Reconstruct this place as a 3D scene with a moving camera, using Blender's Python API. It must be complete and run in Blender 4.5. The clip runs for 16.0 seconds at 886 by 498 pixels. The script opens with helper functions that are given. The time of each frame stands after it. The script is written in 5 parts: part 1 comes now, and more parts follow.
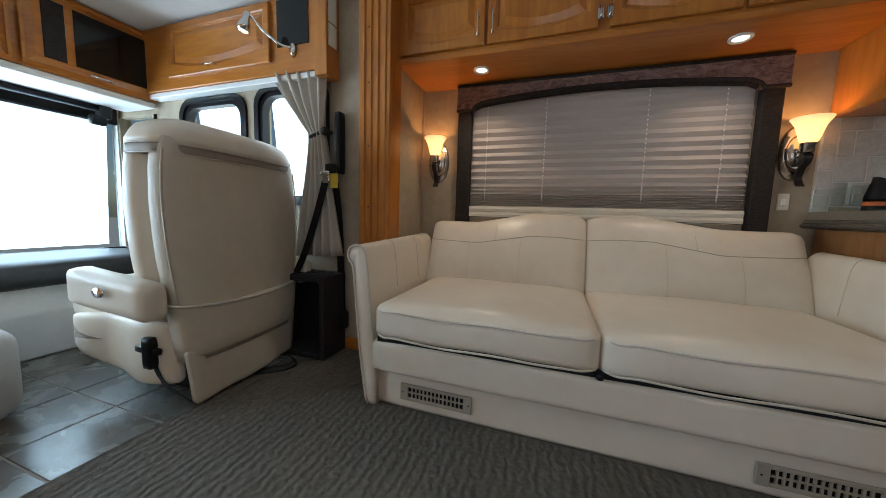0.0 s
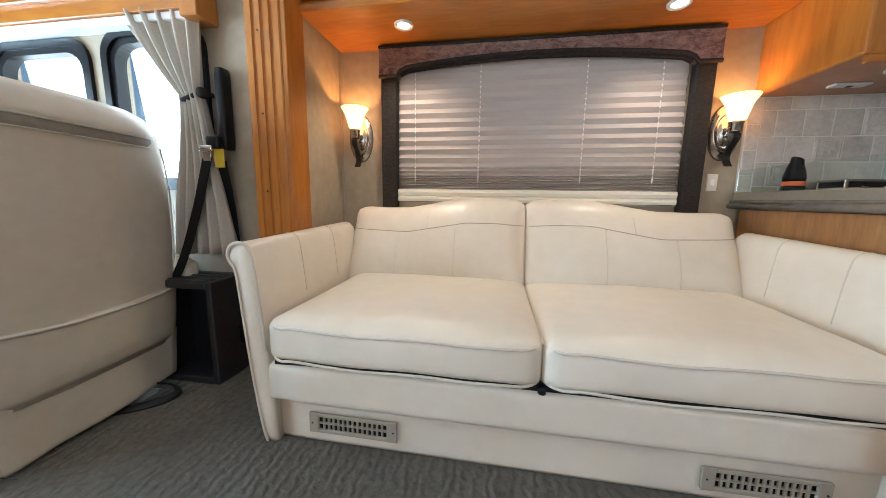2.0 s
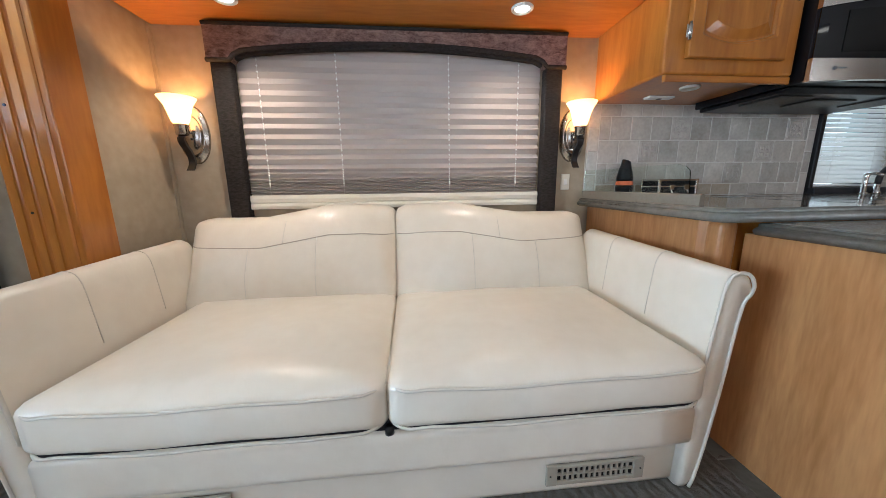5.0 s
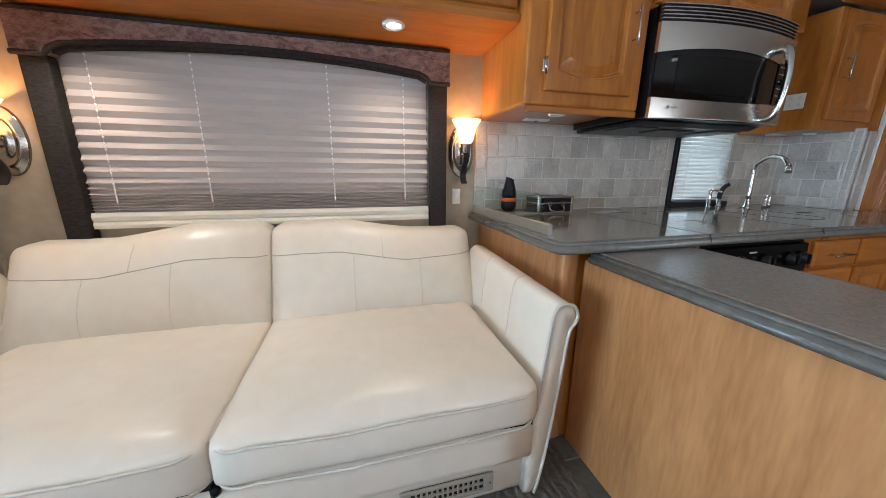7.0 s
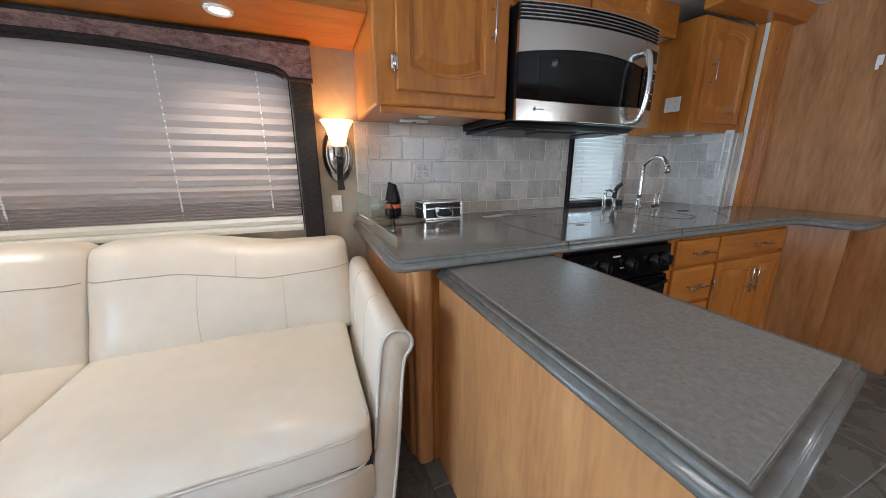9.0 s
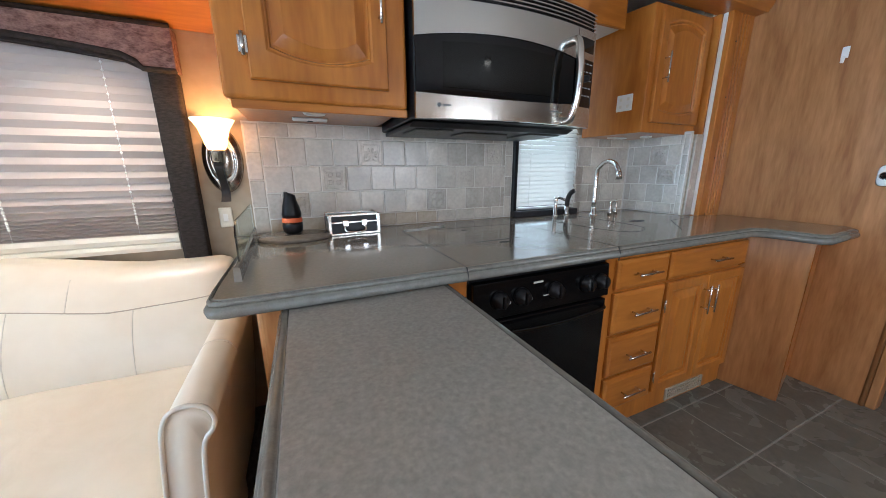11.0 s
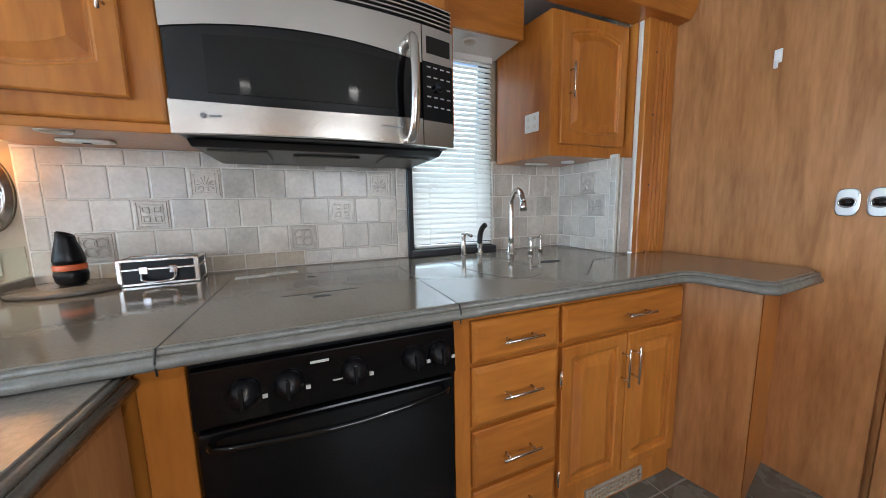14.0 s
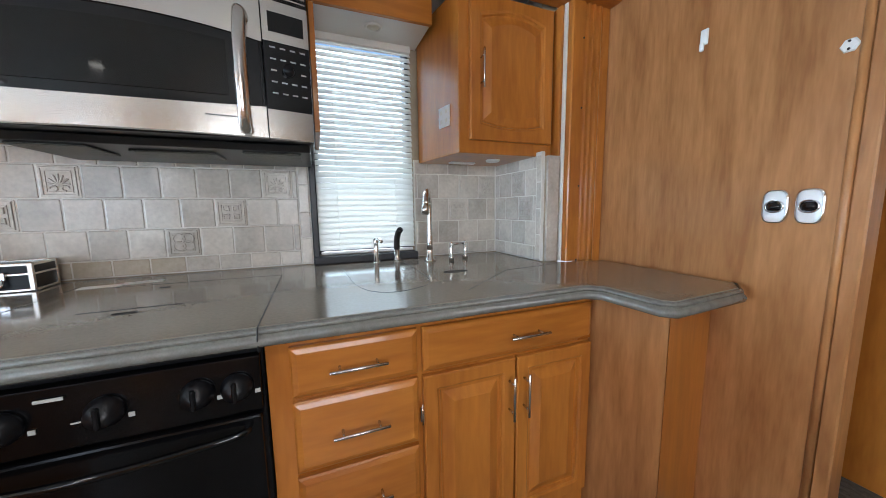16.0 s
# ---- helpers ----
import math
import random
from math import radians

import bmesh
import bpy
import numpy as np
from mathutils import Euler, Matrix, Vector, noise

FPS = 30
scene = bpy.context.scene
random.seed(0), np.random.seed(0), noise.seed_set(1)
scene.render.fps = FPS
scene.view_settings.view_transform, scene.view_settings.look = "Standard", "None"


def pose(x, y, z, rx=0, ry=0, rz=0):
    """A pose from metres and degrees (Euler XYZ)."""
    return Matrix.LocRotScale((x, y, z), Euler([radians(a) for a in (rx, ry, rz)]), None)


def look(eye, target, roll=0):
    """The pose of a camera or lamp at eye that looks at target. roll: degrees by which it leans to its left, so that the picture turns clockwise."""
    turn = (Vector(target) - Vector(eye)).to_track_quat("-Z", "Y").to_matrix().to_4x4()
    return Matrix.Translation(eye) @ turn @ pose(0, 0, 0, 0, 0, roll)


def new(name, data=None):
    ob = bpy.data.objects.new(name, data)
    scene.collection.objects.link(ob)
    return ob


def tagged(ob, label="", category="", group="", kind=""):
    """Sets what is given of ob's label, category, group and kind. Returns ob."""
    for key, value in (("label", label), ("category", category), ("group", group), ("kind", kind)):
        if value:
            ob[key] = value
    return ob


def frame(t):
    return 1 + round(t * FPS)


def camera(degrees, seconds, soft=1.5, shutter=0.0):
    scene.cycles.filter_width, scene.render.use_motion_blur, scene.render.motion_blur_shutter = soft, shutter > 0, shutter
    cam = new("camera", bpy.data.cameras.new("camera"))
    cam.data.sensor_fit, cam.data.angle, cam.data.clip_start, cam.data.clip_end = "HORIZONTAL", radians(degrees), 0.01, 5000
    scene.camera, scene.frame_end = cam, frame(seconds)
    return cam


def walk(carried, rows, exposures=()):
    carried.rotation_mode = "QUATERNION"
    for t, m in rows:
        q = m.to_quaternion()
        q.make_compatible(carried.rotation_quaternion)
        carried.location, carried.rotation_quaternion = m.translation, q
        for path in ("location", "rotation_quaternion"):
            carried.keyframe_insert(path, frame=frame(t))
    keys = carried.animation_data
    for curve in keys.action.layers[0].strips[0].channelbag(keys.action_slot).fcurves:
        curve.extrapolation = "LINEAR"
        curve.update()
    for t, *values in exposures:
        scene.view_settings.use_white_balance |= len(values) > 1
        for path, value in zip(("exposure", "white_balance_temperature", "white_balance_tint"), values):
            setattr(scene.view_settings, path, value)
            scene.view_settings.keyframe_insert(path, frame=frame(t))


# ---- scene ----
cam = camera(108.0, 16.0, 0.8)
PATH = [
    (0, (2.294, 2.691, 0.882), (1.652, 4.574, 0.677), 1.7),
    (0.5, (2.296, 2.76, 0.879), (1.732, 4.665, 0.647), 1.5),
    (1, (2.298, 2.834, 0.883), (1.815, 4.758, 0.626), 1.3),
    (1.5, (2.309, 2.9, 0.884), (1.901, 4.839, 0.609), 1.1),
    (2, (2.324, 2.953, 0.893), (2.002, 4.904, 0.593), 0.9),
    (2.5, (2.346, 3.002, 0.903), (2.117, 4.963, 0.585), 0.9),
    (3, (2.377, 3.04, 0.923), (2.243, 5.007, 0.584), 0.7),
    (3.5, (2.419, 3.068, 0.941), (2.371, 5.035, 0.582), 0.6),
    (4, (2.452, 3.087, 0.954), (2.492, 5.05, 0.575), 0.6),
    (4.2, (2.467, 3.092, 0.951), (2.537, 5.054, 0.572), 0.3),
    (6.3, (2.721, 3.063, 1.109), (3.114, 4.971, 0.656), 0.1),
    (6.5, (2.755, 3.072, 1.115), (3.182, 4.971, 0.654), 0.5),
    (7, (2.84, 3.074, 1.134), (3.343, 4.952, 0.664), 0.4),
    (7.5, (2.934, 3.075, 1.133), (3.515, 4.931, 0.665), 0.4),
    (8, (3.037, 3.065, 1.13), (3.682, 4.9, 0.664), 0.1),
    (8.5, (3.141, 3.064, 1.142), (3.832, 4.88, 0.667), -0.1),
    (9, (3.252, 3.071, 1.17), (3.981, 4.87, 0.684), -0.2),
    (9.2, (3.3, 3.077, 1.197), (4.035, 4.866, 0.688), -0.0),
    (11.3, (3.74, 3.17, 1.181), (4.515, 4.955, 0.718), -0.5),
    (11.5, (3.787, 3.176, 1.191), (4.556, 4.963, 0.728), -0.7),
    (12, (3.91, 3.194, 1.193), (4.678, 4.993, 0.774), -0.8),
    (12.5, (4.03, 3.214, 1.199), (4.801, 5.023, 0.835), -0.9),
    (13, (4.136, 3.222, 1.187), (4.905, 5.041, 0.872), -1.0),
    (13.5, (4.245, 3.227, 1.172), (5.011, 5.053, 0.891), -1.1),
    (14, (4.364, 3.222, 1.164), (5.122, 5.055, 0.901), -1.1),
    (14.5, (4.48, 3.215, 1.163), (5.227, 5.052, 0.901), -0.9),
    (15, (4.59, 3.215, 1.155), (5.333, 5.055, 0.898), -0.9),
    (15.5, (4.708, 3.209, 1.152), (5.443, 5.051, 0.898), -1.0),
    (16, (4.833, 3.196, 1.158), (5.557, 5.044, 0.91), -0.8),
]
EXPOSURES = [(0.0, -1.5, 6000, 10), (0.5, -1.2, 6000, 10), (1.0, -0.84, 5950, 10), (1.5, -0.52, 5900, 10), (2.5, -0.32, 5750, 10), (3.5, -0.33, 5600, 10), (6.5, -0.36, 5500, 10), (9.0, -0.2, 5450, 10), (11.5, 0.22, 5450, 10), (12.5, 0.34, 5600, 10), (16.0, 0.4, 5650, 10)]
walk(cam, [(t, look(eye, target, roll)) for t, eye, target, roll in PATH], EXPOSURES)

# ---- world, sun, large lights ----
world = bpy.data.worlds.new("sky")
scene.world = world
world.use_nodes = True
wn = world.node_tree.nodes
sky = wn.new("ShaderNodeTexSky")
sky.sky_type, sky.sun_disc = "NISHITA", False
sky.sun_elevation, sky.sun_rotation = radians(66), radians(15)
world.node_tree.links.new(sky.outputs[0], wn["Background"].inputs[0])
wn["Background"].inputs[1].default_value = 0.12

sun = new("sun", bpy.data.lights.new("sun", "SUN"))
sun.data.energy, sun.data.angle, sun.data.color = 3.0, radians(0.5), (1.0, 0.95, 0.88)
sun.matrix_world = look((2.5, 9, 18), (0.6, 4, 0))


def window_light(name, eye, target, sx, sy, watts, colour):
    lamp = new(name, bpy.data.lights.new(name, "AREA"))
    lamp.data.shape, lamp.data.size, lamp.data.size_y = "RECTANGLE", sx, sy
    lamp.data.energy, lamp.data.color = watts, colour
    lamp.matrix_world = look(eye, target)
    return lamp


DAY = (0.86, 0.93, 1.0)
window_light("windshield_daylight", (-1.02, 3.0, 1.08), (0.5, 3.0, 0.95), 2.5, 1.0, 172, (0.66, 0.84, 1.0))
window_light("cab_window_daylight", (0.075, 4.46, 1.3), (0.075, 2, 1.0), 0.6, 0.64, 8, DAY)
window_light("cab_door_window_daylight", (0.74, 4.46, 1.28), (0.74, 2, 1.0), 0.54, 0.7, 8, DAY)
window_light("sofa_window_daylight", (2.48, 4.93, 1.27), (2.48, 3, 1.2), 1.44, 0.72, 7, DAY)
window_light("sink_window_daylight", (5.06, 4.95, 1.43), (5.06, 3, 1.3), 0.46, 0.98, 5.5, DAY)
window_light("opposite_window_daylight", (2.5, 1.35, 1.3), (2.5, 4, 0.9), 1.5, 0.75, 13, (0.92, 0.96, 1.0))
window_light("opposite_kitchen_daylight", (4.9, 1.35, 1.35), (4.9, 4, 0.9), 1.1, 0.75, 20, (1.0, 0.96, 0.9))

# ---- materials ----
def material(name, base=(0.5, 0.5, 0.5), rough=0.5, metal=0.0, coat=0.0, spec=0.5):
    m = bpy.data.materials.new(name)
    m.use_nodes = True
    b = m.node_tree.nodes["Principled BSDF"]
    b.inputs["Base Color"].default_value = (*base, 1)
    b.inputs["Roughness"].default_value = rough
    b.inputs["Metallic"].default_value = metal
    b.inputs["Coat Weight"].default_value = coat
    b.inputs["Coat Roughness"].default_value = 0.12
    b.inputs["Specular IOR Level"].default_value = spec
    return m


def node(m, kind, **inputs):
    n = m.node_tree.nodes.new(kind)
    for key, value in inputs.items():
        n.inputs[key].default_value = value
    return n


def wire(m, a, b):
    m.node_tree.links.new(a, b)


def coords(m, scale, pieces=False):
    tc, mp = node(m, "ShaderNodeTexCoord"), node(m, "ShaderNodeMapping")
    mp.inputs["Scale"].default_value = scale
    if pieces:
        where, add = node(m, "ShaderNodeObjectInfo"), node(m, "ShaderNodeVectorMath")
        wire(m, tc.outputs["Object"], add.inputs[0])
        wire(m, where.outputs["Location"], add.inputs[1])
        wire(m, add.outputs[0], mp.inputs[0])
    else:
        wire(m, tc.outputs["Object"], mp.inputs[0])
    return mp.outputs[0]


def vary(m, dark, light, scale, size=1.0, detail=4.0, rough=None, contrast=(0.3, 0.7), distort=0.0, pieces=False):
    """Colour between two shades by noise at one scale, mottled by a finer one."""
    b = m.node_tree.nodes["Principled BSDF"]
    v = coords(m, scale, pieces)
    n1 = node(m, "ShaderNodeTexNoise", Scale=size, Detail=detail, Distortion=distort)
    wire(m, v, n1.inputs["Vector"])
    n2 = node(m, "ShaderNodeTexNoise", Scale=size * 7.3, Detail=2.0)
    wire(m, v, n2.inputs["Vector"])
    mix = node(m, "ShaderNodeMath")
    mix.operation = "MULTIPLY_ADD"
    mix.inputs[1].default_value = 0.35
    wire(m, n2.outputs[0], mix.inputs[0])
    sc = node(m, "ShaderNodeMath")
    sc.operation = "MULTIPLY"
    sc.inputs[1].default_value = 0.65
    wire(m, n1.outputs[0], sc.inputs[0])
    wire(m, sc.outputs[0], mix.inputs[2])
    ramp = node(m, "ShaderNodeValToRGB")
    e = ramp.color_ramp.elements
    e[0].position, e[1].position = contrast
    e[0].color, e[1].color = (*dark, 1), (*light, 1)
    wire(m, mix.outputs[0], ramp.inputs[0])
    wire(m, ramp.outputs[0], b.inputs["Base Color"])
    if rough:
        mr = node(m, "ShaderNodeMapRange")
        mr.inputs[3].default_value, mr.inputs[4].default_value = rough
        wire(m, n1.outputs[0], mr.inputs[0])
        wire(m, mr.outputs[0], b.inputs["Roughness"])
    return mix.outputs[0]


def relief(m, height, strength, distance):
    bump = node(m, "ShaderNodeBump", Strength=strength, Distance=distance)
    wire(m, height, bump.inputs["Height"])
    wire(m, bump.outputs[0], m.node_tree.nodes["Principled BSDF"].inputs["Normal"])


def grain(name, dark, light, along, rough=(0.24, 0.36), coat=0.4, cross=7.0, lengthwise=1.1):
    """Stained wood: rings stretched along one axis."""
    m = material(name, rough=0.3, coat=coat, spec=0.35)
    s = [cross] * 3
    s["xyz".index(along)] = lengthwise
    h = vary(m, dark, light, s, 1.0, 6.0, rough, (0.34, 0.66), 0.9)
    relief(m, h, 0.025, 0.002)
    m.node_tree.nodes["Principled BSDF"].inputs["Coat Roughness"].default_value = 0.09
    return m


MAPLE_V = grain("maple_upright", (0.34, 0.110, 0.014), (0.53, 0.20, 0.029), "z")
MAPLE_H = grain("maple_level", (0.34, 0.110, 0.014), (0.53, 0.20, 0.029), "x")
MAPLE_Y = grain("maple_crosswise", (0.34, 0.110, 0.014), (0.53, 0.20, 0.029), "y")
WALNUT = grain("walnut_laminate", (0.265, 0.108, 0.034), (0.46, 0.213, 0.076), "z", (0.26, 0.40), 0.08, 11.0, 1.5)
# lighter copy of the walnut laminate, with stronger light put into its colour
WALNUT_LIT = grain("walnut_laminate_lit", (0.36, 0.155, 0.05), (0.56, 0.275, 0.105), "z", (0.26, 0.40), 0.08, 11.0, 1.5)

LEATHER = material("cream_leather", rough=0.36, spec=0.5)
_h = vary(LEATHER, (0.70, 0.617, 0.495), (0.79, 0.72, 0.605), (1, 1, 1), 2.2, 3, (0.27, 0.36))
_v = node(LEATHER, "ShaderNodeTexVoronoi", Scale=420.0)
wire(LEATHER, coords(LEATHER, (1, 1, 1)), _v.inputs["Vector"])
_w = node(LEATHER, "ShaderNodeTexNoise", Scale=9.0, Detail=3.0, Distortion=1.2)
wire(LEATHER, coords(LEATHER, (1, 1, 1)), _w.inputs["Vector"])
_a = node(LEATHER, "ShaderNodeMath")
_a.operation = "MULTIPLY_ADD"
_a.inputs[1].default_value = 0.03
wire(LEATHER, _v.outputs["Distance"], _a.inputs[0])
wire(LEATHER, _w.outputs[0], _a.inputs[2])
relief(LEATHER, _a.outputs[0], 0.16, 0.012)
# darker copy of the cream leather: the seat back's shade put into colour
LEATHER_SHADED = material("cream_leather_shaded", rough=0.5, spec=0.3)
_h = vary(LEATHER_SHADED, (0.52, 0.455, 0.355), (0.61, 0.54, 0.43), (1, 1, 1), 3, 3, (0.42, 0.55))
relief(LEATHER_SHADED, _h, 0.15, 0.004)
PIPING = material("leather_piping", (0.62, 0.56, 0.47), 0.45)
STITCH = material("leather_seam", (0.42, 0.36, 0.28), 0.6)
# flat black for the shaded slit between sofa base and cushions
DARKGAP = material("gap_shade_black", (0.012, 0.012, 0.013), 0.9)

CARPET = material("taupe_carpet", rough=0.95, spec=0.1)
_h = vary(CARPET, (0.085, 0.078, 0.066), (0.17, 0.155, 0.13), (1, 1, 1), 60, 4, None, (0.25, 0.75))
_w = node(CARPET, "ShaderNodeTexWave", Scale=9.0, Distortion=5.0, Detail=2.0)
_w.inputs["Detail Scale"].default_value = 2.0
wire(CARPET, coords(CARPET, (1, 1, 1)), _w.inputs["Vector"])
_a = node(CARPET, "ShaderNodeMath")
wire(CARPET, _h, _a.inputs[0])
wire(CARPET, _w.outputs[1], _a.inputs[1])
relief(CARPET, _a.outputs[0], 0.7, 0.006)

SLATE = material("slate_floor_tile", rough=0.4)
_h = vary(SLATE, (0.082, 0.082, 0.07), (0.172, 0.168, 0.142), (1, 1, 1), 7, 6, (0.18, 0.36), (0.25, 0.75), 0.8, True)
relief(SLATE, _h, 0.2, 0.003)
GROUT = material("grey_grout", (0.27, 0.255, 0.225), 0.9)

PAPER = material("beige_wallpaper", rough=0.6, spec=0.3)
_h = vary(PAPER, (0.30, 0.24, 0.165), (0.44, 0.365, 0.265), (1, 1, 1), 3.0, 8, None, (0.3, 0.7))
relief(PAPER, _h, 0.1, 0.002)
CEILING = material("cream_vinyl_ceiling", (0.72, 0.7, 0.66), 0.7)
_h = vary(CEILING, (0.68, 0.66, 0.62), (0.76, 0.74, 0.7), (1, 1, 1), 4, 4)

TILE = material("travertine_look_tile", rough=0.35)
_h = vary(TILE, (0.43, 0.382, 0.318), (0.655, 0.597, 0.515), (1, 1, 1), 9, 5, (0.16, 0.32), (0.3, 0.7), 0.5, True)
_oi = node(TILE, "ShaderNodeObjectInfo")
_hs = node(TILE, "ShaderNodeHueSaturation")
_mr = node(TILE, "ShaderNodeMapRange")
_mr.inputs[3].default_value, _mr.inputs[4].default_value = 0.86, 1.12
wire(TILE, _oi.outputs["Random"], _mr.inputs[0])
wire(TILE, _mr.outputs[0], _hs.inputs["Value"])
_b = TILE.node_tree.nodes["Principled BSDF"]
wire(TILE, _b.inputs["Base Color"].links[0].from_socket, _hs.inputs["Color"])
wire(TILE, _hs.outputs[0], _b.inputs["Base Color"])
relief(TILE, _h, 0.3, 0.003)
TAN_TILE = material("tan_border_tile", rough=0.4)
_h = vary(TAN_TILE, (0.36, 0.29, 0.2), (0.52, 0.45, 0.35), (1, 1, 1), 8, 7, (0.25, 0.45))
TILE_GROUT = material("pale_grout", (0.66, 0.62, 0.55), 0.85)

STONE = material("grey_solid_surface", rough=0.2, coat=0.15)
_h = vary(STONE, (0.182, 0.157, 0.121), (0.22, 0.191, 0.149), (1, 1, 1), 120, 3, (0.09, 0.12), (0.3, 0.7))
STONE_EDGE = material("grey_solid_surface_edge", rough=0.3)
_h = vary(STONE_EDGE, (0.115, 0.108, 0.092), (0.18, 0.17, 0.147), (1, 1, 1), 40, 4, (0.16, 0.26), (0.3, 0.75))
LAMINATE = material("grey_speckled_laminate", rough=0.32)
_h = vary(LAMINATE, (0.20, 0.186, 0.163), (0.30, 0.283, 0.25), (1, 1, 1), 130, 4, (0.18, 0.28), (0.3, 0.7))

STEEL = material("brushed_steel", (0.72, 0.69, 0.64), 0.26, 1.0)
_n = node(STEEL, "ShaderNodeTexNoise", Scale=3.0, Detail=3.0)
wire(STEEL, coords(STEEL, (1, 60, 260)), _n.inputs["Vector"])
_mr = node(STEEL, "ShaderNodeMapRange")
_mr.inputs[3].default_value, _mr.inputs[4].default_value = 0.21, 0.27
wire(STEEL, _n.outputs[0], _mr.inputs[0])
wire(STEEL, _mr.outputs[0], STEEL.node_tree.nodes["Principled BSDF"].inputs["Roughness"])
relief(STEEL, _n.outputs[0], 0.12, 0.0006)
NICKEL = material("satin_nickel", (0.66, 0.64, 0.6), 0.22, 1.0)
CHROME = material("chrome", (0.75, 0.75, 0.75), 0.08, 1.0)
PEWTER = material("antique_nickel", (0.45, 0.42, 0.38), 0.24, 1.0)
BRONZE = material("dark_bronze", (0.022, 0.018, 0.016), 0.42, 0.3)
BLACK = material("black_plastic", (0.006, 0.006, 0.007), 0.32, spec=0.3)
BLACK_GLOSS = material("black_glass", (0.003, 0.003, 0.0035), 0.035)
ENAMEL = material("black_enamel", (0.003, 0.003, 0.0035), 0.17, spec=0.28)
DARK_GLASS = material("smoked_glass", (0.008, 0.0075, 0.006), 0.06, spec=0.35)
ORANGE = material("orange_band", (0.62, 0.12, 0.03), 0.4)
WHITE = material("white_plastic", (0.78, 0.77, 0.73), 0.35)
IVORY = material("ivory_plastic", (0.72, 0.68, 0.58), 0.4)
YELLOW = material("yellow_plastic", (0.6, 0.42, 0.03), 0.45)
VENT = material("taupe_vent_plastic", (0.36, 0.32, 0.25), 0.5)
GREYPANEL = material("pale_dash_vinyl", rough=0.6)
_h = vary(GREYPANEL, (0.5, 0.5, 0.49), (0.58, 0.58, 0.57), (1, 1, 1), 6, 5)
RUBBER = material("dark_dash", rough=0.5)
_h = vary(RUBBER, (0.012, 0.012, 0.014), (0.026, 0.026, 0.029), (1, 1, 1), 40, 3)

CURTAIN = material("taupe_curtain_cloth", rough=0.85, spec=0.2)
_h = vary(CURTAIN, (0.46, 0.41, 0.34), (0.57, 0.52, 0.44), (1, 1, 1), 160, 2)
relief(CURTAIN, _h, 0.2, 0.001)
VALANCE = material("burgundy_textured_valance", rough=0.85, spec=0.15)
_h = vary(VALANCE, (0.10, 0.052, 0.042), (0.30, 0.19, 0.155), (0.5, 1, 1), 30, 5, None, (0.35, 0.62), 1.2)
relief(VALANCE, _h, 0.9, 0.008)
DARK_CLOTH = material("charcoal_cloth", rough=0.9, spec=0.1)
_h = vary(DARK_CLOTH, (0.018, 0.015, 0.014), (0.05, 0.042, 0.038), (1, 1, 3), 60, 4)
relief(DARK_CLOTH, _h, 0.6, 0.003)


def shade_cloth(name, colour, trans):
    m = material(name, colour, 0.8, spec=0.2)
    b = m.node_tree.nodes["Principled BSDF"]
    t = node(m, "ShaderNodeBsdfTranslucent")
    t.inputs[0].default_value = (*colour, 1)
    mix = node(m, "ShaderNodeMixShader")
    mix.inputs[0].default_value = trans
    wire(m, b.outputs[0], mix.inputs[1])
    wire(m, t.outputs[0], mix.inputs[2])
    wire(m, mix.outputs[0], m.node_tree.nodes["Material Output"].inputs[0])
    return m


PLEAT = shade_cloth("pleated_shade_cloth", (0.46, 0.39, 0.345), 0.14)
SLAT = shade_cloth("white_blind_slat", (0.8, 0.8, 0.77), 0.35)


def glass(name, rough=0.0, colour=(1, 1, 1)):
    m = bpy.data.materials.new(name)
    m.use_nodes = True
    nt = m.node_tree
    out = nt.nodes["Material Output"]
    g = node(m, "ShaderNodeBsdfGlass", Roughness=rough, IOR=1.3)
    g.inputs["Color"].default_value = (*colour, 1)
    wire(m, g.outputs[0], out.inputs[0])
    return m


GLASS = glass("clear_glass", 0.0, (0.93, 0.97, 0.95))


def glow(name, colour, strength):
    m = material(name, (0.9, 0.85, 0.75), 0.4)
    b = m.node_tree.nodes["Principled BSDF"]
    b.inputs["Emission Color"].default_value = (*colour, 1)
    b.inputs["Emission Strength"].default_value = strength
    return m


SHADE_GLASS = shade_cloth("lit_frosted_glass", (0.95, 0.84, 0.68), 0.72)
_b = SHADE_GLASS.node_tree.nodes["Principled BSDF"]
_b.inputs["Emission Color"].default_value, _b.inputs["Emission Strength"].default_value = (1.0, 0.58, 0.25, 1), 6.5
LAMP_GLASS = glow("lit_halogen_lens", (1.0, 0.9, 0.72), 5.0)

# ---- building blocks ----
def box(x0, y0, z0, x1, y1, z1, bevel=0.0, seg=1):
    bm = bmesh.new()
    bmesh.ops.create_cube(bm, size=1)
    for v in bm.verts:
        v.co = Vector(((x0 + x1) / 2 + v.co.x * (x1 - x0), (y0 + y1) / 2 + v.co.y * (y1 - y0), (z0 + z1) / 2 + v.co.z * (z1 - z0)))
    if bevel:
        bmesh.ops.bevel(bm, geom=bm.edges[:], offset=bevel, segments=seg, affect="EDGES", profile=0.5)
    return bm


def put(axis, u, v, w):
    """A point from two coordinates of a profile and one along axis."""
    return {"x": (w, u, v), "y": (u, w, v), "z": (u, v, w)}[axis]


